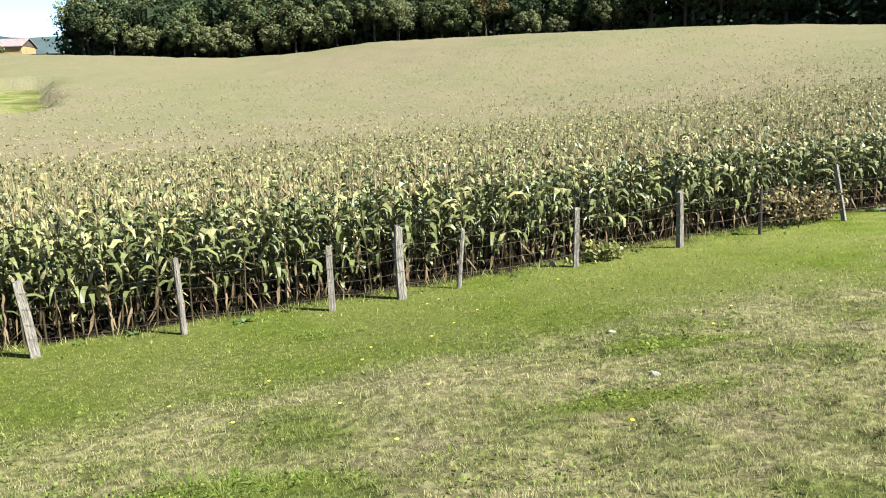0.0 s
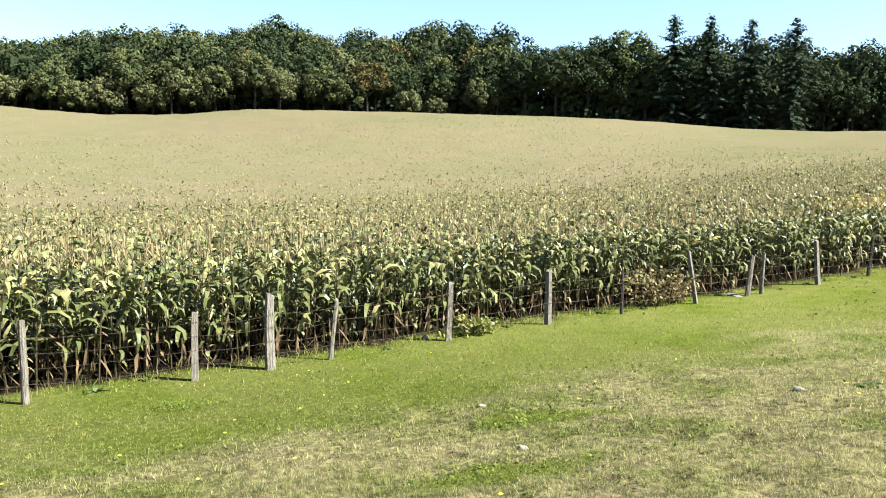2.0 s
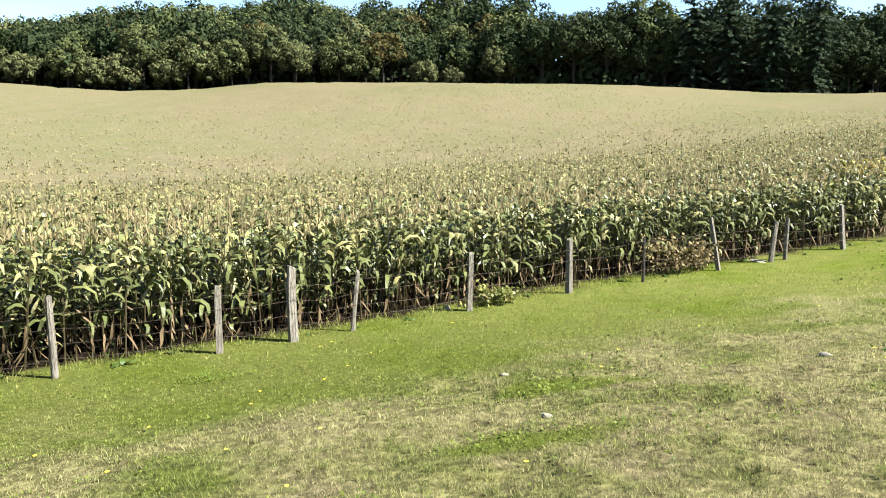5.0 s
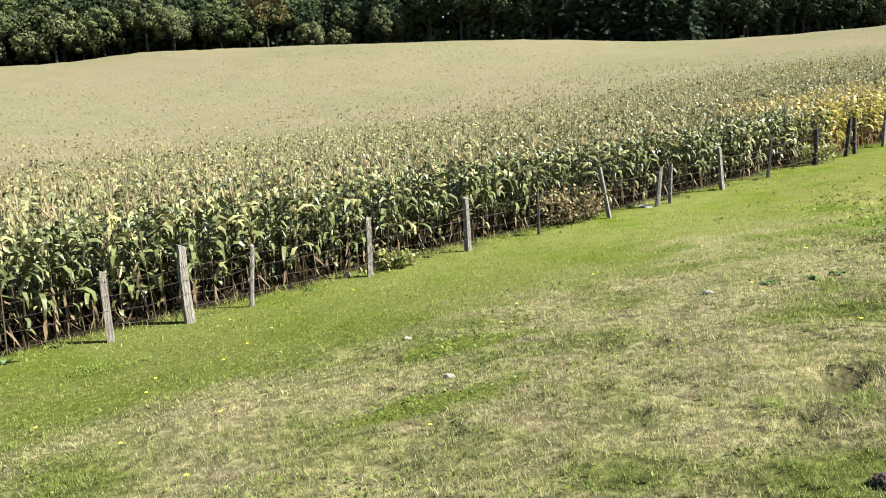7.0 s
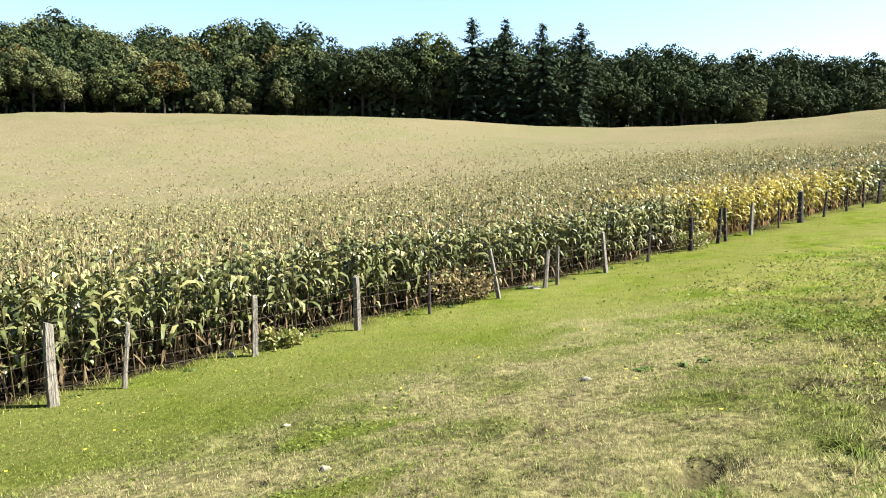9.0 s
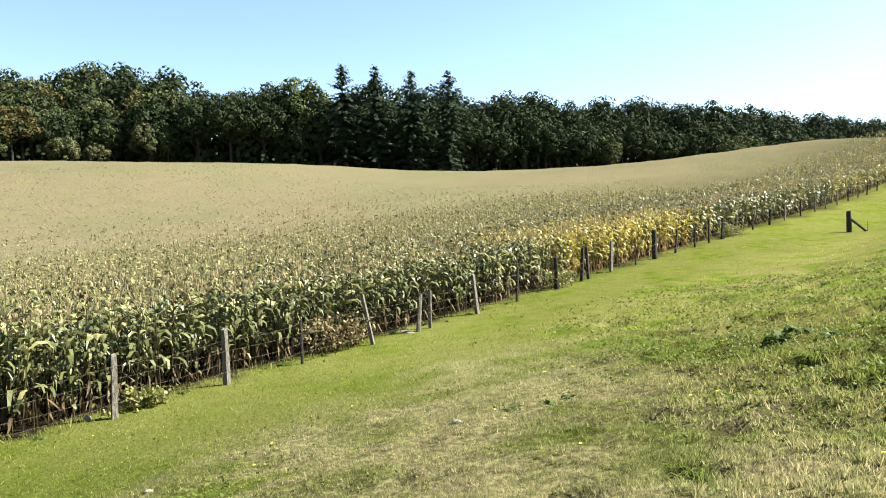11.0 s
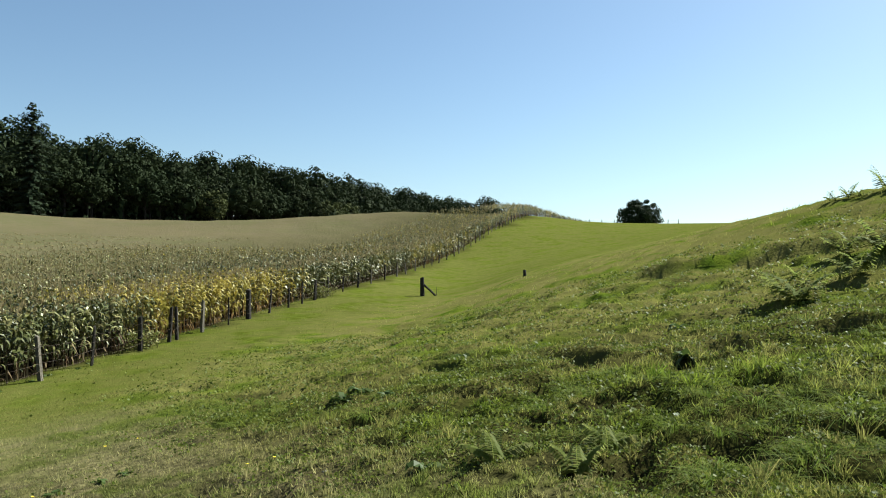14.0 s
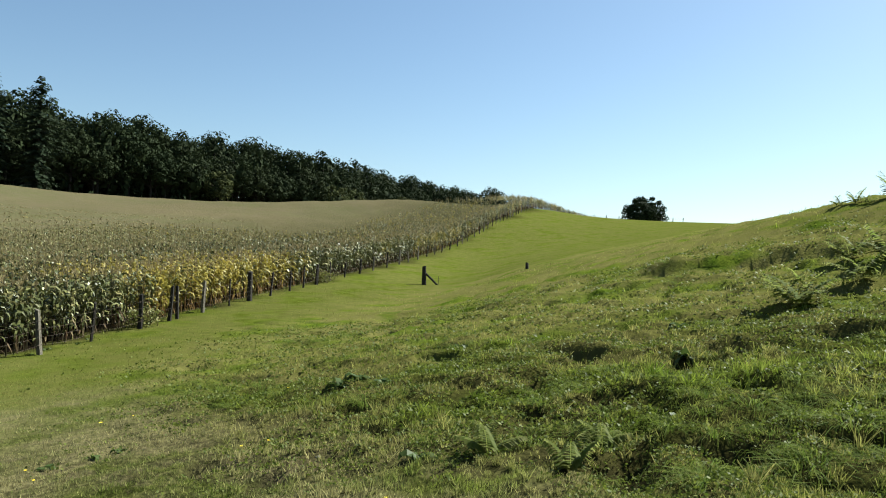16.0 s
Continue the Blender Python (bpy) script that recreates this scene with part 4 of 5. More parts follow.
while s < 335:
    right = s > 100
    # trees on the right mostly get dark foliage for the woods' shaded face
    kind = int(g.choice([2, 4, 2, 4, 0] if right else [0, 1, 2, 3, 5, 4, 1, 7]))
    if 71 < s < 76:
        kind = 6
    n = float(wood_n(s)) + (g.uniform(4.5, 7.5) if kind in (2, 4) else g.uniform(1.8, 4.0))
    add_tree(kind, tree_pose(s, n, g.uniform(0, 6.28)), (0.84 if kind == 5 else 0.94) * float(np.interp(s, GROWTH_S, GROWTH_K)) * g.uniform(0.9, 1.08))
    s += g.uniform(3.8, 6.2)

# tall trees beside the spruces, and fuller growth where the edge is thin
for az, r, kind, scale in ((15.0, 186, 5, 1.42), (13.4, 184, 2, 1.36), (-0.3, 193, 2, 0.82), (-1.6, 196, 4, 0.9), (12.0, 196, 3, 0.9), (10.6, 198, 3, 0.95)):
    x, y = at_az(az, r)
    add_tree(kind, Matrix.Translation(ground_point(x, y)) @ Matrix.Rotation(az, 4, "Z"), scale)

# the four spruces
conifers = {}
for k, (az, tall) in enumerate(((18.0, 26.8), (20.45, 26.7), (23.1, 26.5), (25.9, 26.2), (-21.5, 17.0))):
    x, y = at_az(az, 181)
    m = Matrix.Translation(ground_point(x, y)) @ Matrix.Rotation(k * 1.3, 4, "Z")
    tree_thing("spruce", spruce(400 + k, tall - 0.6, 5.6 if k < 4 else 3.6), m_spruce, m, "tall dark green spruce standing above the woods", "spruce")

# the woods behind, a closed mass of crowns
back = [broadleaf(500 + k, t, w * 1.05, 620 if sk > 0 else 180, 0.31, sk, 13 if sk > 0 else 6, 1.15 if sk > 0 else 1.75) for k, (t, w, sk) in enumerate(((17, 5.0, 0.14), (15, 4.6, 0.14), (17.5, 5.4, 0.14), (16, 5.0, 0.14), (5.6, 3.8, -0.25), (6.6, 4.2, -0.25)))]
crowns, trunks = Heap(), Heap()
protos = [(b[1].arrays(), b[0].arrays()) for b in back]
pl = []
for row in range(1, 9):
    s = -14.0 - 0.6 * row + g.uniform(0, 4)
    while s < (350 if row < 6 else 165):
        pl.append((s, float(wood_n(s)) + 1.5 + row * (5.2 if row < 4 else 7.5) + g.uniform(-1.8, 1.8)))
        s += g.uniform(6.5, 8.6)
tall_count = len(pl)
for s in np.arange(-14, 345, 4.2):
    pl.append((s + g.uniform(-1, 1), float(wood_n(s)) + g.uniform(9, 13)))
    pl.append((s + g.uniform(-1, 1), float(wood_n(s)) + g.uniform(16, 21)))
pl = np.array(pl)
low = np.arange(len(pl)) >= tall_count
boost = np.where(low, 1.5, 1.0)
px, py = xy(pl[:, 0], pl[:, 1])
pl3 = np.stack([px, py, height(px, py)], 1)
pick = np.where(low, g.integers(4, 6, len(pl3)), g.integers(0, 4, len(pl3)))
tint = g.uniform(0, 1, len(pl3))
# right-hand and low trees are coloured dark to give the woods their shade
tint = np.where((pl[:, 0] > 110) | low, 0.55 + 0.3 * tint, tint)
for k in range(6):
    for mi, lo, hi in ((0, 0, 0.32), (3, 0.32, 0.55), (1, 0.55, 0.93), (2, 0.93, 1.01)):
        sel = (pick == k) & (tint >= lo) & (tint < hi)
        if not sel.any():
            continue
        m = int(sel.sum())
        sc = g.uniform(0.84, 1.14, m) * np.interp(pl[sel, 0], GROWTH_S, GROWTH_K) * boost[sel]
        turn = g.uniform(0, 6.28, m)
        (v, q, w), (tv, tq, tw) = protos[k]
        vv, qq = scatter((v, q), pl3[sel], turn, sc)
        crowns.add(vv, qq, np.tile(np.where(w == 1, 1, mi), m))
        vv, qq = scatter((tv[:42], tq[:35]), pl3[sel], turn, sc)
        trunks.add(vv, qq)
woods = new("woods")
tagged(woods, "dense mixed woods covering the rise behind the field", "woods", kind="stuff")
for nm, hp, ms in (("crowns", crowns, [m_leaf, m_leaf_dark, m_leaf_gold, m_leaf_pale]), ("trunks", trunks, [m_bark])):
    ob = new(nm, hp.mesh(nm, ms))
    ob.parent = woods
    tagged(ob, kind="stuff")

# round bush on the ridge
x, y = at_az(69.0, 168)
bush_parts = broadleaf(610, 6.7, 5.3, 5600, 0.2, -0.45, 56, 1.35)
bush = tree_thing("bush", bush_parts, m_leaf_dark, Matrix.Translation(ground_point(x, y, -0.3)), "round dark green bush on the ridge", "bush")

# ---- farm and distance ----
far = Heap()
for ring_r, ring_h, base in ((1500, 40, 132), (2100, 60, 190)):
    az = np.radians(np.arange(-75, 15, 1.0))
    lift = base + ring_h * (bumps(az * 8, az * 0, 1.0, 31) + 0.5 * bumps(az * 21, az * 0, 1.0, 32))
    pts = []
    for k, a in enumerate(az):
        for rr, zz in ((ring_r - 500, -40), (ring_r - 120, lift[k] * 0.72), (ring_r, lift[k]), (ring_r + 300, lift[k] * 0.6)):
            pts.append((rr * math.sin(a), rr * math.cos(a), zz))
    qs = [(4 * k + j, 4 * k + 4 + j, 4 * k + 5 + j, 4 * k + 1 + j) for k in range(len(az) - 1) for j in range(3)]
    far.add(np.array(pts), np.array(qs))
ob = new("backdrop", far.mesh("backdrop", [m_far], True))
tagged(ob, "blue-green wooded hills in the distance", "hills", kind="structure")


def box_bm(x0, x1, y0, y1, z0, z1):
    bm = bmesh.new()
    bmesh.ops.create_cube(bm, size=1)
    for v in bm.verts:
        v.co = Vector(((x0 + x1) / 2 + v.co.x * (x1 - x0), (y0 + y1) / 2 + v.co.y * (y1 - y0), (z0 + z1) / 2 + v.co.z * (z1 - z0)))
    return bm


def barn(place, long, deep, eave, ridge_h, wall_mat, gable_mat, label):
    root = new("barn")
    bm = box_bm(-long / 2, long / 2, -deep / 2, deep / 2, -3, eave)
    part("wall", bm, wall_mat, root)
    bm = bmesh.new()
    o = 0.7
    for sgn in (-1, 1):
        a = [bm.verts.new(p) for p in ((-long / 2 - o, sgn * (deep / 2 + o), eave - 0.35), (long / 2 + o, sgn * (deep / 2 + o), eave - 0.35), (long / 2 + o, 0, ridge_h), (-long / 2 - o, 0, ridge_h))]
        b = [bm.verts.new(v.co + Vector((0, 0, 0.25))) for v in a]
        for f in ((a[0], a[1], a[2], a[3]), (b[3], b[2], b[1], b[0])):
            bm.faces.new(f)
        for i in range(4):
            bm.faces.new((a[i], b[i], b[(i + 1) % 4], a[(i + 1) % 4]))
    part("roof", bm, m_roof, root, "faded tiled roof")
    for sgn in (-1, 1):
        bm = bmesh.new()
        xx = sgn * long / 2
        f = [bm.verts.new(p) for p in ((xx, -deep / 2, eave), (xx, deep / 2, eave), (xx, 0, ridge_h - 0.1))]
        b = [bm.verts.new(v.co + Vector((sgn * 0.15, 0, 0))) for v in f]
        bm.faces.new(f), bm.faces.new(b[::-1])
        for i in range(3):
            bm.faces.new((f[i], b[i], b[(i + 1) % 3], f[(i + 1) % 3]))
        part("gable", bm, gable_mat, root, "dark boarded gable")
    part("door", box_bm(long / 2, long / 2 + 0.12, -1.6, 1.6, -1, eave - 0.5), m_ochre, root, "wide ochre boarded door")
    root.matrix_world = place
    return tagged(root, label, "barn")


x, y = at_az(-36.6, 292)
barn(Matrix.Translation(ground_point(x, y, -0.4)) @ Matrix.Rotation(radians(8), 4, "Z"), 17, 9, 2.6, 5.0, m_ochre, m_dark, "long barn with a faded roof and ochre wall beyond the field")
x, y = at_az(-38.4, 285)
barn(Matrix.Translation(ground_point(x, y, -1.2)) @ Matrix.Rotation(radians(14), 4, "Z"), 12, 8, 2.8, 4.6, m_plaster, m_plaster, "white farm building with a pale roof beyond the field")
x, y = at_az(-36.9, 278)
tree_thing("bush", broadleaf(620, 3.4, 2.2, 500, 0.25, 0.05), m_leaf, Matrix.Translation(ground_point(x, y, -0.3)), "small round green bush beside the farm", "bush")

# ---- grass ----
g = np.random.default_rng(5)


def grass_heap(r0, r1, density, tall, wide, seed, side=(-50, 100)):
    g = np.random.default_rng(seed)
    a0, a1 = radians(side[0]), radians(side[1])
    count = int((a1 - a0) / 2 * (r1 * r1 - r0 * r0) * density)
    r = np.sqrt(g.uniform(r0 * r0, r1 * r1, count))
    a = g.uniform(a0, a1, count)
    x, y = r * np.sin(a), r * np.cos(a)
    # gather blades into tufts
    cxi, cyi = np.round(x / 0.16), np.round(y / 0.16 + 0.37 * np.sin(x * 1.7))
    tx = (cxi + 0.9 * lattice(cxi, cyi, 42) - 0.45) * 0.16
    ty = (cyi + 0.9 * lattice(cxi, cyi, 43) - 0.45 - 0.37 * np.sin(x * 1.7)) * 0.16
    tuft = lattice(cxi, cyi, 41)
    pull = np.where(tuft > 0.6, 0.4, 0.0)
    x, y = x + (tx - x) * pull, y + (ty - y) * pull
    s, n = sn(x, y)
    ok = n < fence_n(s) + 0.9 + 0.5 * bumps(x, y, 0.4, 16)
    ok &= g.uniform(0, 1, len(x)) > 0.95 * pit_at(x, y)
    clumpy = bank_at(x, y) * (1 - lush_at(x, y))
    ok &= (tuft + 0.5 * bumps(x, y, 0.6, 44) > 0.3) | (g.uniform(0, 1, len(x)) > 0.92 * clumpy)
    pull = 0.3 * clumpy
    x, y = x + (tx - x) * pull, y + (ty - y) * pull
    x, y, tuft, clumpy = x[ok], y[ok], tuft[ok], clumpy[ok]
    k = len(x)
    lush, bank = lush_at(x, y), bank_at(x, y)
    h = tall * g.uniform(0.45, 1.3, k) * (1 + 0.7 * (tuft > 0.8)) * (1 - 0.3 * lush)
    fs, fn = sn(x, y)
    h *= 1 + 2.2 * smooth(fn - fence_n(fs) + 0.5 * bumps(x, y, 0.6, 19), 0.0, 0.5)
    turn = g.uniform(0, 2 * np.pi, k)
    mound = smooth(bumps(x, y, 0.42, 8) + 0.5 * bumps(x, y, 1.6, 9), -0.12, 0.3)
    h *= 1 + clumpy * (1.1 * mound - 0.5 + 0.4 * tuft)
    lean = g.uniform(0.05, 0.95, k) * h
    ld = g.uniform(0, 2 * np.pi, k)
    w = wide * g.uniform(0.6, 1.3, k)
    z = height(x, y) - 0.008
    dx, dy = np.cos(turn) * w / 2, np.sin(turn) * w / 2
    ex, ey = np.cos(ld) * lean, np.sin(ld) * lean
    v = np.empty((k, 4, 3), np.float32)
    v[:, 0] = np.stack([x - dx, y - dy, z], 1)
    v[:, 1] = np.stack([x + dx, y + dy, z], 1)
    v[:, 2] = np.stack([x + ex + dx * 0.25, y + ey + dy * 0.25, z + h], 1)
    v[:, 3] = np.stack([x + ex - dx * 0.25, y + ey - dy * 0.25, z + h * 0.97], 1)
    return v.reshape(-1, 3), np.arange(4 * k).reshape(-1, 4), np.repeat(lush, 4), np.repeat(bank, 4)


bits = [grass_heap(2.8, 7, 3400, 0.034, 0.0052, 1, (-50, 42)), grass_heap(2.8, 7, 2800, 0.05, 0.0085, 11, (42, 100)),
        grass_heap(7, 12, 1200, 0.036, 0.0085, 2, (-50, 42)), grass_heap(7, 12, 1100, 0.05, 0.012, 12, (42, 100)),
        grass_heap(12, 21, 200, 0.045, 0.014, 3), grass_heap(21, 45, 18, 0.042, 0.022, 4)]
off, V, Q = 0, [], []
for v, q, l, b in bits:
    V.append(v), Q.append(q + off)
    off += len(v)
grass = new("grass", mesh_np("grass", np.concatenate(V), np.concatenate(Q), [m_grass],
                             attrs={"lush": np.concatenate([b[2] for b in bits]), "bank": np.concatenate([b[3] for b in bits])}))
tagged(grass, "short grazed pasture grass, partly bleached to straw", "grass", kind="stuff")


def herb_heap(r0, r1, density, size, seed, side):
    """Small flat leaves of clover and other low herbs, in patches among the grass."""
    g = np.random.default_rng(seed)
    a0, a1 = radians(side[0]), radians(side[1])
    count = int((a1 - a0) / 2 * (r1 * r1 - r0 * r0) * density)
    r, a = np.sqrt(g.uniform(r0 * r0, r1 * r1, count)), g.uniform(a0, a1, count)
    x, y = r * np.sin(a), r * np.cos(a)
    s, n = sn(x, y)
    patch = bumps(x, y, 0.9, 61) + 0.7 * bumps(x, y, 0.2, 62) + 0.3 * bank_at(x, y) + 0.6 * clover_at(x, y)
    share = (0.14 + 0.86 * bank_at(x, y)) * (1 - 0.95 * lush_at(x, y)) + 0.3 * clover_at(x, y)
    ok = (patch > 0.12) & (n < fence_n(s) + 0.6) & (g.uniform(0, 1, count) < share)
    x, y = x[ok], y[ok]
    k = len(x)
    d = g.normal(0, 1, (k, 3)) * np.array([0.8, 0.8, 0.2]) + np.array([0, 0, 0.9])
    d /= np.linalg.norm(d, axis=1)[:, None]
    u = np.cross(d, g.normal(0, 1, (k, 3)))
    u /= np.linalg.norm(u, axis=1)[:, None]
    w = np.cross(d, u)
    c = np.stack([x, y, height(x, y) + g.uniform(0.015, 0.07, k)], 1)
    su = size * g.uniform(0.5, 1.4, k)[:, None]
    sw = su * g.uniform(0.45, 0.8, k)[:, None]
    v = np.stack([c - u * su, c - w * sw, c + u * su, c + w * sw], 1)
    return v.reshape(-1, 3), np.arange(4 * k).reshape(-1, 4)


m_herb = leaf_mat("herb_leaf", (0.035, 0.06, 0.007), (0.13, 0.155, 0.026), (0.095, 0.11, 0.018), 0.55, 0.1, 0.4, 3.0)
heap = Heap()
for band in ((2.8, 8, 1500, 0.015, 21, (-45, 100)), (8, 15, 520, 0.022, 22, (-45, 100)), (15, 28, 90, 0.034, 23, (10, 95))):
    heap.add(*herb_heap(*band))
herbs = new("herbs", heap.mesh("herbs", [m_herb]))
tagged(herbs, "low clover and small broad-leaved herbs in the turf", "herbs", kind="stuff")


# ---- plants and stones in the pasture ----
def frond(g, length, width, up, pinnae=13):
    """A bracken frond along +x: stem and paired leaflets that shrink to the tip."""
    h = Heap()
    t = np.linspace(0, 1, 7)
    bend = up - t * g.uniform(0.7, 1.3)
    px = np.concatenate([[0], np.cumsum(np.cos(bend[:-1]) * length / 6)])
    pz = np.concatenate([[0], np.cumsum(np.sin(bend[:-1]) * length / 6)])
    pts = np.stack([px, 0 * px, pz], 1)
    h.add(*strip(pts, np.tile([0, 1, 0], (7, 1)), np.linspace(0.012, 0.003, 7)))
    for k in range(pinnae):
        f = 0.22 + 0.76 * k / (pinnae - 1)
        c = np.array([np.interp(f, t, px), 0, np.interp(f, t, pz)])
        ln = width * (1 - f) ** 0.6 + 0.03
        for sgn in (-1, 1):
            d = np.array([0.45, sgn * 0.9, g.uniform(-0.25, 0.1)])
            n = np.array([0.9, -sgn * 0.45, 0.0])
            p = np.stack([c, c + d * ln * 0.5 + (0, 0, 0.01), c + d * ln - (0, 0, 0.02)])
            h.add(*strip(p, np.tile(n, (3, 1)), np.array([0.3, 0.34, 0.05]) * ln + 0.008))
    return h.arrays()


def fern(place, seed, count, length, label="green bracken fern growing in the pasture"):
    g = np.random.default_rng(seed)
    root = new("fern")
    for k in range(count):
        v, q, w = frond(g, length * g.uniform(0.75, 1.15), length * 0.34, g.uniform(0.85, 1.45))
        v = turned(v, k * 6.28 / count + g.uniform(-0.4, 0.4), 0.0)
        ob = new("frond", mesh_np("frond", v, q, [m_fern]))
        ob.parent = root
    root.location = place
    return tagged(root, label, "fern", "ferns")


def weed(place, seed, leaves, size, label="low dark green dock plant in the pasture", mat=None):
    """A rosette of broad leaves."""
    g = np.random.default_rng(seed)
    root = new("weed")
    for k in range(leaves):
        v, q = corn_leaf(g, size * g.uniform(0.6, 1.2), size * 0.3, g.uniform(0.3, 1.25))
        v = turned(v, k * 2.4 + g.uniform(-0.4, 0.4), 0.0)
        ob = new("leaf", mesh_np("leaf", v, q, [mat or m_weed]))
        ob.parent = root
    root.location = place
    return tagged(root, label, "weed", "weeds")


def tussock(place, seed, blades, tall, mat=None, label="thick green tussock of longer grass"):
    """A clump of longer grass."""
    g = np.random.default_rng(seed)
    h = Heap()
    for k in range(blades):
        a = g.uniform(0, 6.28)
        r = g.uniform(0, 0.5) * tall
        v, q = corn_leaf(g, tall * g.uniform(0.6, 1.25), 0.007 + 0.008 * tall, g.uniform(0.8, 1.5), 3)
        v = turned(v, a, 0.0)
        h.add(v + (math.cos(a) * r, math.sin(a) * r, 0), q)
    me = h.mesh("grass_tussock", [mat or m_tussock])
    ob = new("grass_tussock", me)
    ob.location = place
    return tagged(ob, label, "grass tussock", "tussocks")


def stone(place, seed, size, flat=0.5):
    g = random.Random(seed)
    bm = bmesh.new()
    bmesh.ops.create_icosphere(bm, subdivisions=2, radius=1)
    for v in bm.verts:
        n = noise.noise(v.co * 1.3 + Vector((seed, 0, 0)))
        v.co = v.co * (1 + 0.35 * n)
        v.co = Vector((v.co.x * size, v.co.y * size * 0.7, v.co.z * size * flat))
    me = bpy.data.meshes.new("stone")
    bm.to_mesh(me)
    bm.free()
    me.materials.append(m_stone.m)
    ob = new("stone", me)
    ob.location = place
    ob.rotation_euler = (g.uniform(-0.1, 0.1), g.uniform(-0.1, 0.1), g.uniform(0, 6.28))
    return tagged(ob, "pale flat stone lying in the grass", "stone", "stones")


m_tussock = leaf_mat("tussock_grass", (0.06, 0.105, 0.012), (0.13, 0.165, 0.03), (0.17, 0.175, 0.05), 0.65, 0.03, 0.45, 3.0)
m_bramble = leaf_mat("bramble_leaf", (0.11, 0.14, 0.03), (0.2, 0.19, 0.06), (0.24, 0.19, 0.08), 0.5, 0.2, 0.3, 4.0)
m_thicket = leaf_mat("dry_weed", (0.15, 0.11, 0.05), (0.26, 0.2, 0.1), (0.12, 0.12, 0.04), 0.7, 0.1, 0.3, 4.0)

for k, (x, y, n, ln) in enumerate(((15.98, 2.53, 7, 1.0), (6.34, 2.53, 4, 0.42), (7.19, 2.62, 4, 0.42), (16.6, 2.9, 5, 0.85), (20.9, 1.7, 7, 1.1),
                                   (18.3, 1.85, 6, 0.9), (21.3, 2.5, 6, 0.9), (6.4, 3.4, 5, 0.4))):
    fern(ground_point(x, y, -0.02), 700 + k, n, ln)
for k, (az, r, ln) in enumerate(((82.0, 30.5, 0.4), (83.0, 30.5, 0.6), (83.7, 30, 0.45), (85.0, 30, 0.95), (85.9, 29.5, 0.8), (87.3, 29, 0.9))):
    x, y = at_az(az, r)
    fern(ground_point(x, y, -0.02), 720 + k, 5, ln, "tall bracken fern on the brow of the bank")
for k, (x, y, n, sz) in enumerate(((11.46, 3.25, 12, 0.42), (9.58, 8.26, 11, 0.36), (9.9, 7.6, 9, 0.3), (10.23, 8.47, 12, 0.38), (6.0, 3.9, 9, 0.26), (5.18, 8.86, 8, 0.24),
                                   (5.7, 8.76, 8, 0.22), (6.02, 8.69, 8, 0.22), (13.2, 8.4, 10, 0.34), (8.0, 2.2, 9, 0.26), (14.6, 4.4, 10, 0.34))):
    weed(ground_point(x, y, -0.01), 740 + k, n, sz)
g = np.random.default_rng(77)
spots = [(7.38, 2.05, 0.3), (7.34, 1.63, 0.34), (8.47, 2.07, 0.32), (13.01, 8.39, 0.34), (6.72, 0.7, 0.36), (8.33, 1.53, 0.34), (9.13, 4.45, 0.22), (8.75, 6.4, 0.26),
         (7.89, 6.7, 0.24), (7.66, 0.59, 0.36), (5.53, 1.74, 0.24), (15.75, 9.31, 0.3), (5.3, 4.91, 0.2), (4.34, 4.52, 0.3), (2.8, 3.92, 0.2), (2.5, 4.27, 0.18),
         (3.93, 4.0, 0.28), (8.3, 6.68, 0.24), (-2.3, 4.4, 0.2), (-2.05, 4.55, 0.2), (-2.6, 4.6, 0.2), (-2.35, 4.75, 0.18), (-1.8, 4.6, 0.16), (-2.9, 4.75, 0.16), (-3.59, 10.9, 0.24), (-3.45, 10.6, 0.22), (0.55, 8.4, 0.14), (1.29, 6.82, 0.13), (3.5, 3.3, 0.26)]
for k in range(34):
    spots.append((g.uniform(5.6, 9.6), g.uniform(-0.2, 2.9), g.uniform(0.16, 0.36)))
while len(spots) < 190:
    r, a = math.sqrt(g.uniform(4.0 ** 2, 26 ** 2)), radians(g.uniform(38, 92))
    x, y = r * math.sin(a), r * math.cos(a)
    s, n = sn(x, y)
    if bank_at(x, y) > 0.6 and lush_at(x, y) < 0.3 and n < 9:
        spots.append((x, y, g.uniform(0.14, 0.34)))
makes = [tussock(ground_point(0, 0), 800 + k, 100, 1.0) for k in range(5)]
for ob in makes:
    ob.scale = (0.3, 0.3, 0.3)
for k, (x, y, h) in enumerate(spots):
    p = ground_point(x, y, -0.015)
    if k < 5:
        makes[k].location, makes[k].scale = p, (h, h, h)
    else:
        ob = copy_thing(makes[k % 5], Matrix.Identity(4))
        ob.matrix_basis = Matrix.Translation(p) @ Matrix.Rotation(g.uniform(0, 6.28), 4, "Z") @ Matrix.Diagonal((h * g.uniform(1.0, 1.7), h * g.uniform(1.0, 1.5), h, 1))
# dead brown tufts in the bleached part of the pasture
m_dead = leaf_mat("dead_grass", (0.012, 0.009, 0.006), (0.11, 0.085, 0.05), (0.026, 0.02, 0.012), 0.8, 0.02, 0.1, 5.0)
dead = [(3.85, 10.15), (3.0, 6.35), (2.97, 6.93), (2.52, 7.4), (1.33, 6.81), (0.48, 8.56), (2.32, 6.2), (2.34, 4.97), (2.27, 7.8), (5.39, 9.11), (8.62, 14.12), (2.14, 9.43), (0.92, 8.68)]
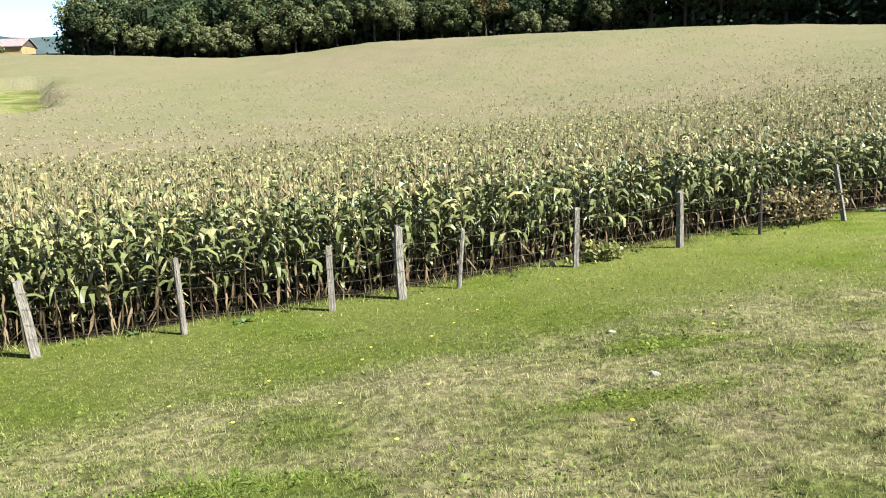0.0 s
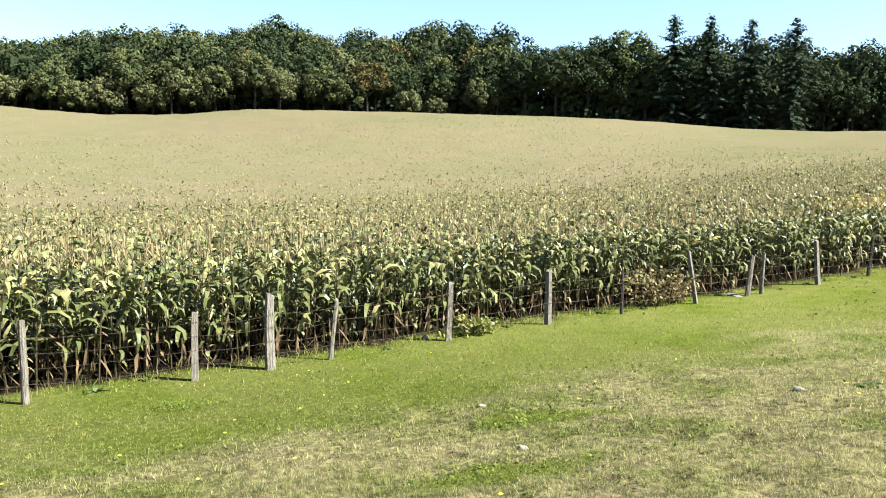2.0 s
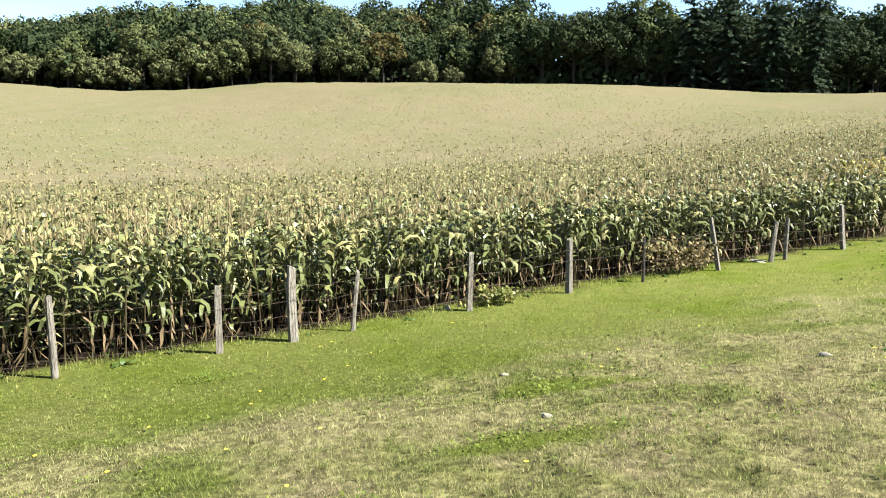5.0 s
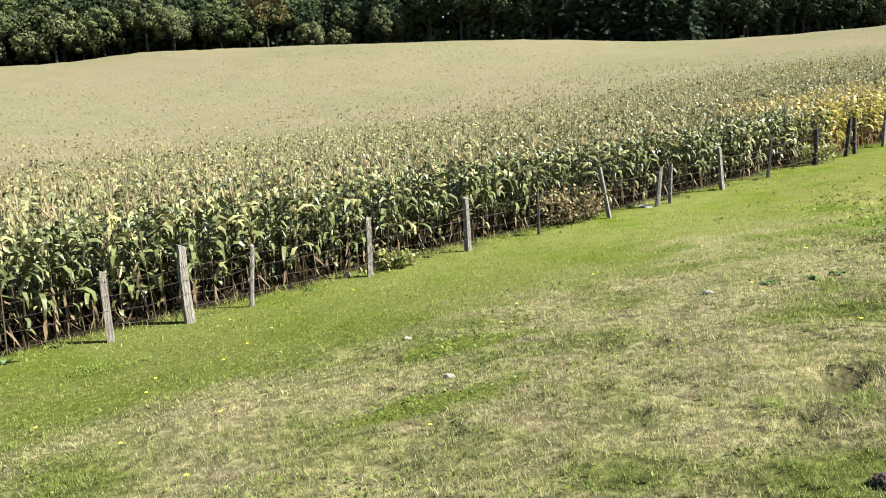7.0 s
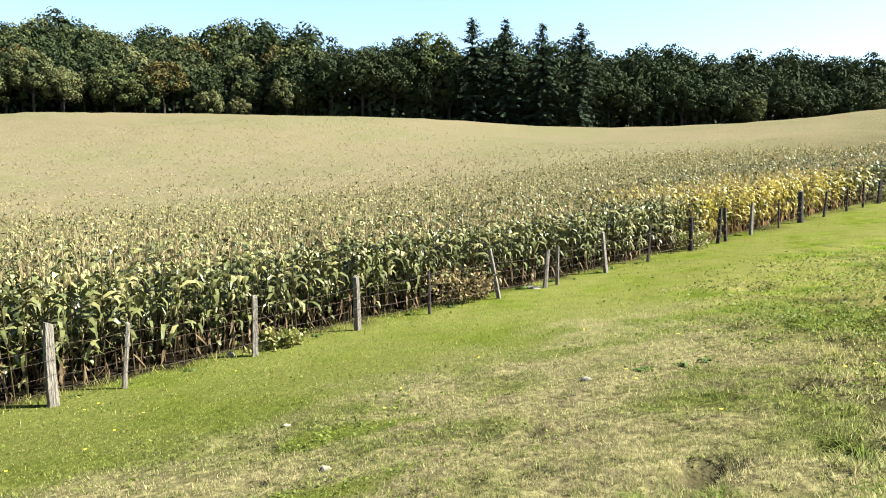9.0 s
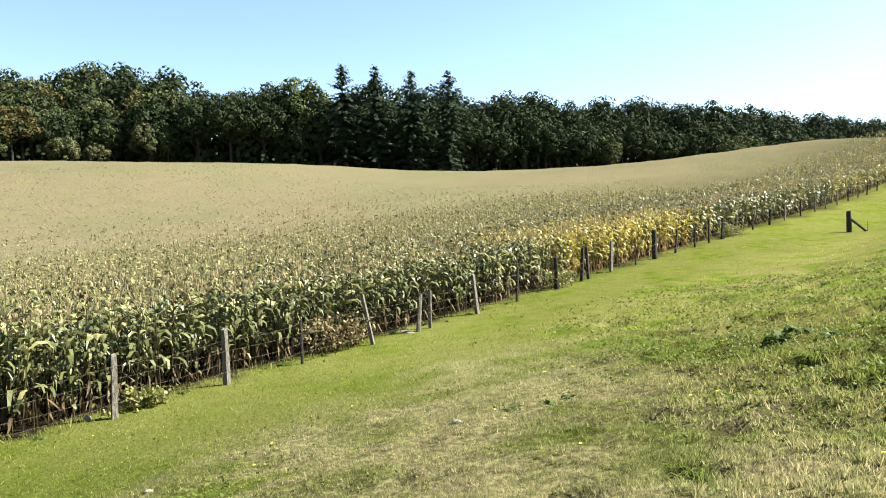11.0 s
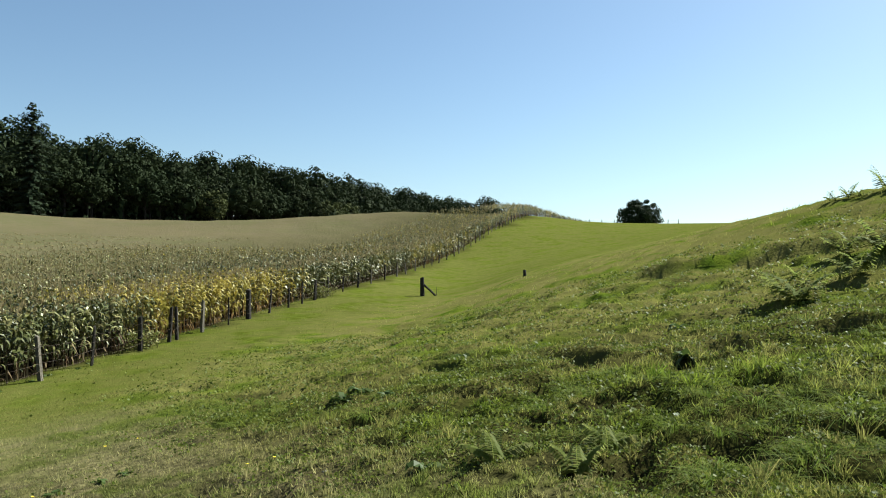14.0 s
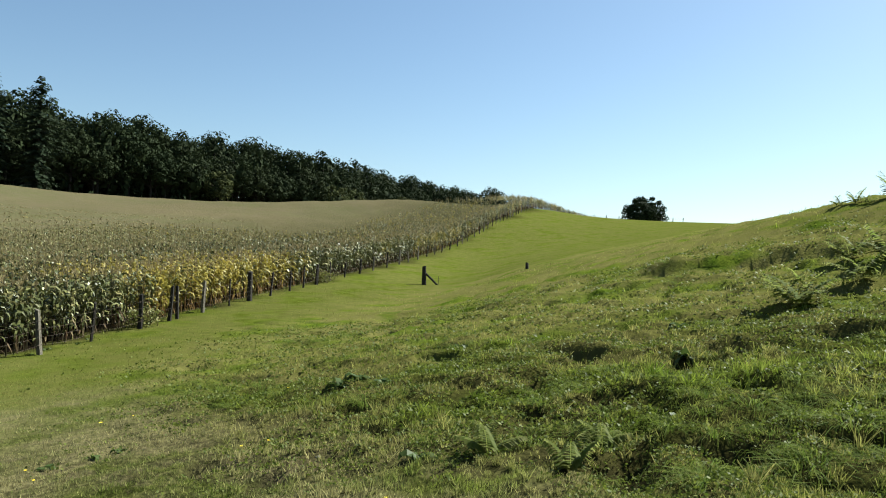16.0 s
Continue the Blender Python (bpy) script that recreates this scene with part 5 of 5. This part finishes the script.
while len(dead) < 110:
    r, a = math.sqrt(g.uniform(4.2 ** 2, 13 ** 2)), radians(g.uniform(-12, 48))
    x, y = r * math.sin(a), r * math.cos(a)
    if lush_at(x, y) < 0.35 and bumps(x, y, 1.9, 67) > 0.0:
        dead.append((x, y))
makes = []
for k, (x, y) in enumerate(dead):
    p, h = ground_point(x, y, -0.012), g.uniform(0.06, 0.12)
    m = Matrix.Translation(p) @ Matrix.Rotation(g.uniform(0, 6.28), 4, "Z") @ Matrix.Diagonal((h * g.uniform(1.2, 2.2), h * g.uniform(1.0, 1.6), h, 1))
    if k < 4:
        makes.append(tussock(p, 860 + k, 60, 1.0, m_dead, "flattened tuft of dead brown grass"))
        makes[-1].matrix_basis = m
    else:
        copy_thing(makes[k % 4], Matrix.Identity(4)).matrix_basis = m
for k, (x, y, sz, fl) in enumerate(((0.6, 9.33, 0.07, 0.6), (0.8, 7.07, 0.075, 0.5), (4.3, 8.73, 0.11, 0.35), (8.52, 20.53, 0.32, 0.18), (-0.03, 15.85, 0.12, 0.8), (5.98, 5.11, 0.07, 0.4),
                                    (9.84, 1.79, 0.08, 0.5))):
    stone(ground_point(x, y, 0.008), 30 + k, sz * 0.8, fl)

# earth thrown up by a mole
bm = bmesh.new()
bmesh.ops.create_icosphere(bm, subdivisions=3, radius=1)
for v in bm.verts:
    k = 1 + 0.3 * noise.noise(v.co * 2.2) + 0.15 * noise.noise(v.co * 6)
    v.co = Vector((v.co.x * 0.06 * k, v.co.y * 0.055 * k, v.co.z * 0.035 * k))
me = bpy.data.meshes.new("molehill")
bm.to_mesh(me)
bm.free()
m_earth = Mat("dark_crumbly_earth", 0.95, 0.05)
m_earth.color(m_earth.mix(m_earth.noise(25, 4), (0.02, 0.015, 0.011), (0.06, 0.045, 0.035))).bump(m_earth.noise(40, 3), 0.8, 0.02)
me.materials.append(m_earth.m)
ob = new("molehill", me)
ob.location = ground_point(2.12, 2.93, 0.01)
tagged(ob, "small dark molehill of crumbly earth", "molehill")


def dandelion(place, seed):
    g = np.random.default_rng(seed)
    root = new("dandelion")
    v, q = tube([(0, 0, 0), (0.004, 0, 0.05), (0.008, 0.002, 0.1)], [0.003, 0.0025, 0.0025], 4)
    ob = new("stem", mesh_np("stem", v, q, [m_weed]))
    ob.parent = root
    h = Heap()
    for k in range(10):
        a = k * 0.628
        d = np.array([math.cos(a), math.sin(a), 0.25])
        c = np.array([0.008, 0.002, 0.1])
        h.add(*strip(np.stack([c, c + d * 0.014, c + d * 0.027]), np.tile([-math.sin(a), math.cos(a), 0], (3, 1)), [0.006, 0.014, 0.008]))
    ob = new("flower", h.mesh("flower", [m_petal]))
    ob.parent = root
    tagged(ob, "bright yellow flower head")
    root.location = place
    return tagged(root, "small yellow dandelion in the pasture", "dandelion", "dandelions")


one, count = None, 0
while count < 30:
    r, a = math.sqrt(g.uniform(5.0 ** 2, 15 ** 2)), radians(g.uniform(-30, 60))
    x, y = r * math.sin(a), r * math.cos(a)
    s, n = sn(x, y)
    if n > fence_n(float(s)) - 0.6 or bumps(x, y, 1.6, 51) < 0.02:
        continue
    count += 1
    if one is None:
        one = dandelion(ground_point(x, y, -0.01), 5)
    else:
        copy_thing(one, Matrix.Translation(ground_point(x, y, -0.01)) @ Matrix.Rotation(g.uniform(0, 6.28), 4, "Z") @ Matrix.Diagonal((0.7, 0.7, g.uniform(0.5, 0.9), 1)))


# ---- growth along the fence ----
def thicket(place, seed, tall, wide, count, mat, name, label):
    """Arching stems with small leaves."""
    g = np.random.default_rng(seed)
    root = new(name)
    stems, leaves = Heap(), Heap()
    for k in range(count // 12):
        a, e = g.uniform(0, 6.28), g.uniform(0.9, 1.5)
        b = np.array([g.normal(0, wide * 0.3), g.normal(0, wide * 0.15), 0])
        d = np.array([math.cos(a) * math.cos(e), math.sin(a) * math.cos(e), math.sin(e)])
        p = [b, b + d * tall * 0.5, b + d * tall * 0.85 + np.array([math.cos(a), math.sin(a), -0.3]) * tall * 0.15]
        stems.add(*tube(p, [0.007, 0.005, 0.002], 3))
        for i in range(12):
            f = g.uniform(0.15, 1)
            c = p[0] + (p[1] - p[0]) * min(1, 2 * f) + (p[2] - p[1]) * max(0, 2 * f - 1) + g.normal(0, 0.05, 3)
            v, q = clump_cards(g, c, 0.03, 1, 0.05)
            leaves.add(v, q)
    for nm, h, m in (("stem_tangle", stems, m_stalk), ("foliage", leaves, mat)):
        ob = new(nm, h.mesh(nm, [m]))
        ob.parent = root
        tagged(ob, kind="stuff")
    root.location = place
    root.rotation_euler = (0, 0, radians(28))
    return tagged(root, label, name)


thicket(ground_point(1.05, 16.15, -0.02), 1, 0.5, 0.9, 420, m_bramble, "bramble", "sprawling yellow-green bramble at the foot of the maize")
thicket(ground_point(5.7, 19.15, -0.02), 2, 1.3, 1.1, 480, m_thicket, "dry_thicket", "tall dry brown weeds caught in the fence")
thicket(ground_point(6.6, 19.6, -0.02), 3, 0.8, 0.8, 240, m_thicket, "dry_thicket", "dry brown weeds caught in the fence")
x, y = xy(26.6, 14.15)
thicket(ground_point(x, y, -0.02), 4, 0.8, 1.4, 600, m_bramble, "bramble", "low green bramble at the foot of the maize")
x, y = xy(45.6, float(fence_n(45.6)) + 0.1)
thicket(ground_point(x, y, -0.02), 5, 0.9, 1.6, 600, m_bramble, "bramble", "low green bramble at the foot of the maize")
for k in range(34):
    s = -5 + k * 1.15 + g.uniform(-0.4, 0.4)
    x, y = xy(s, float(fence_n(s)) + g.uniform(0.1, 0.6))
    weed(ground_point(x, y, -0.01), 900 + k, 8, g.uniform(0.16, 0.3), "small green weed growing under the fence wire")
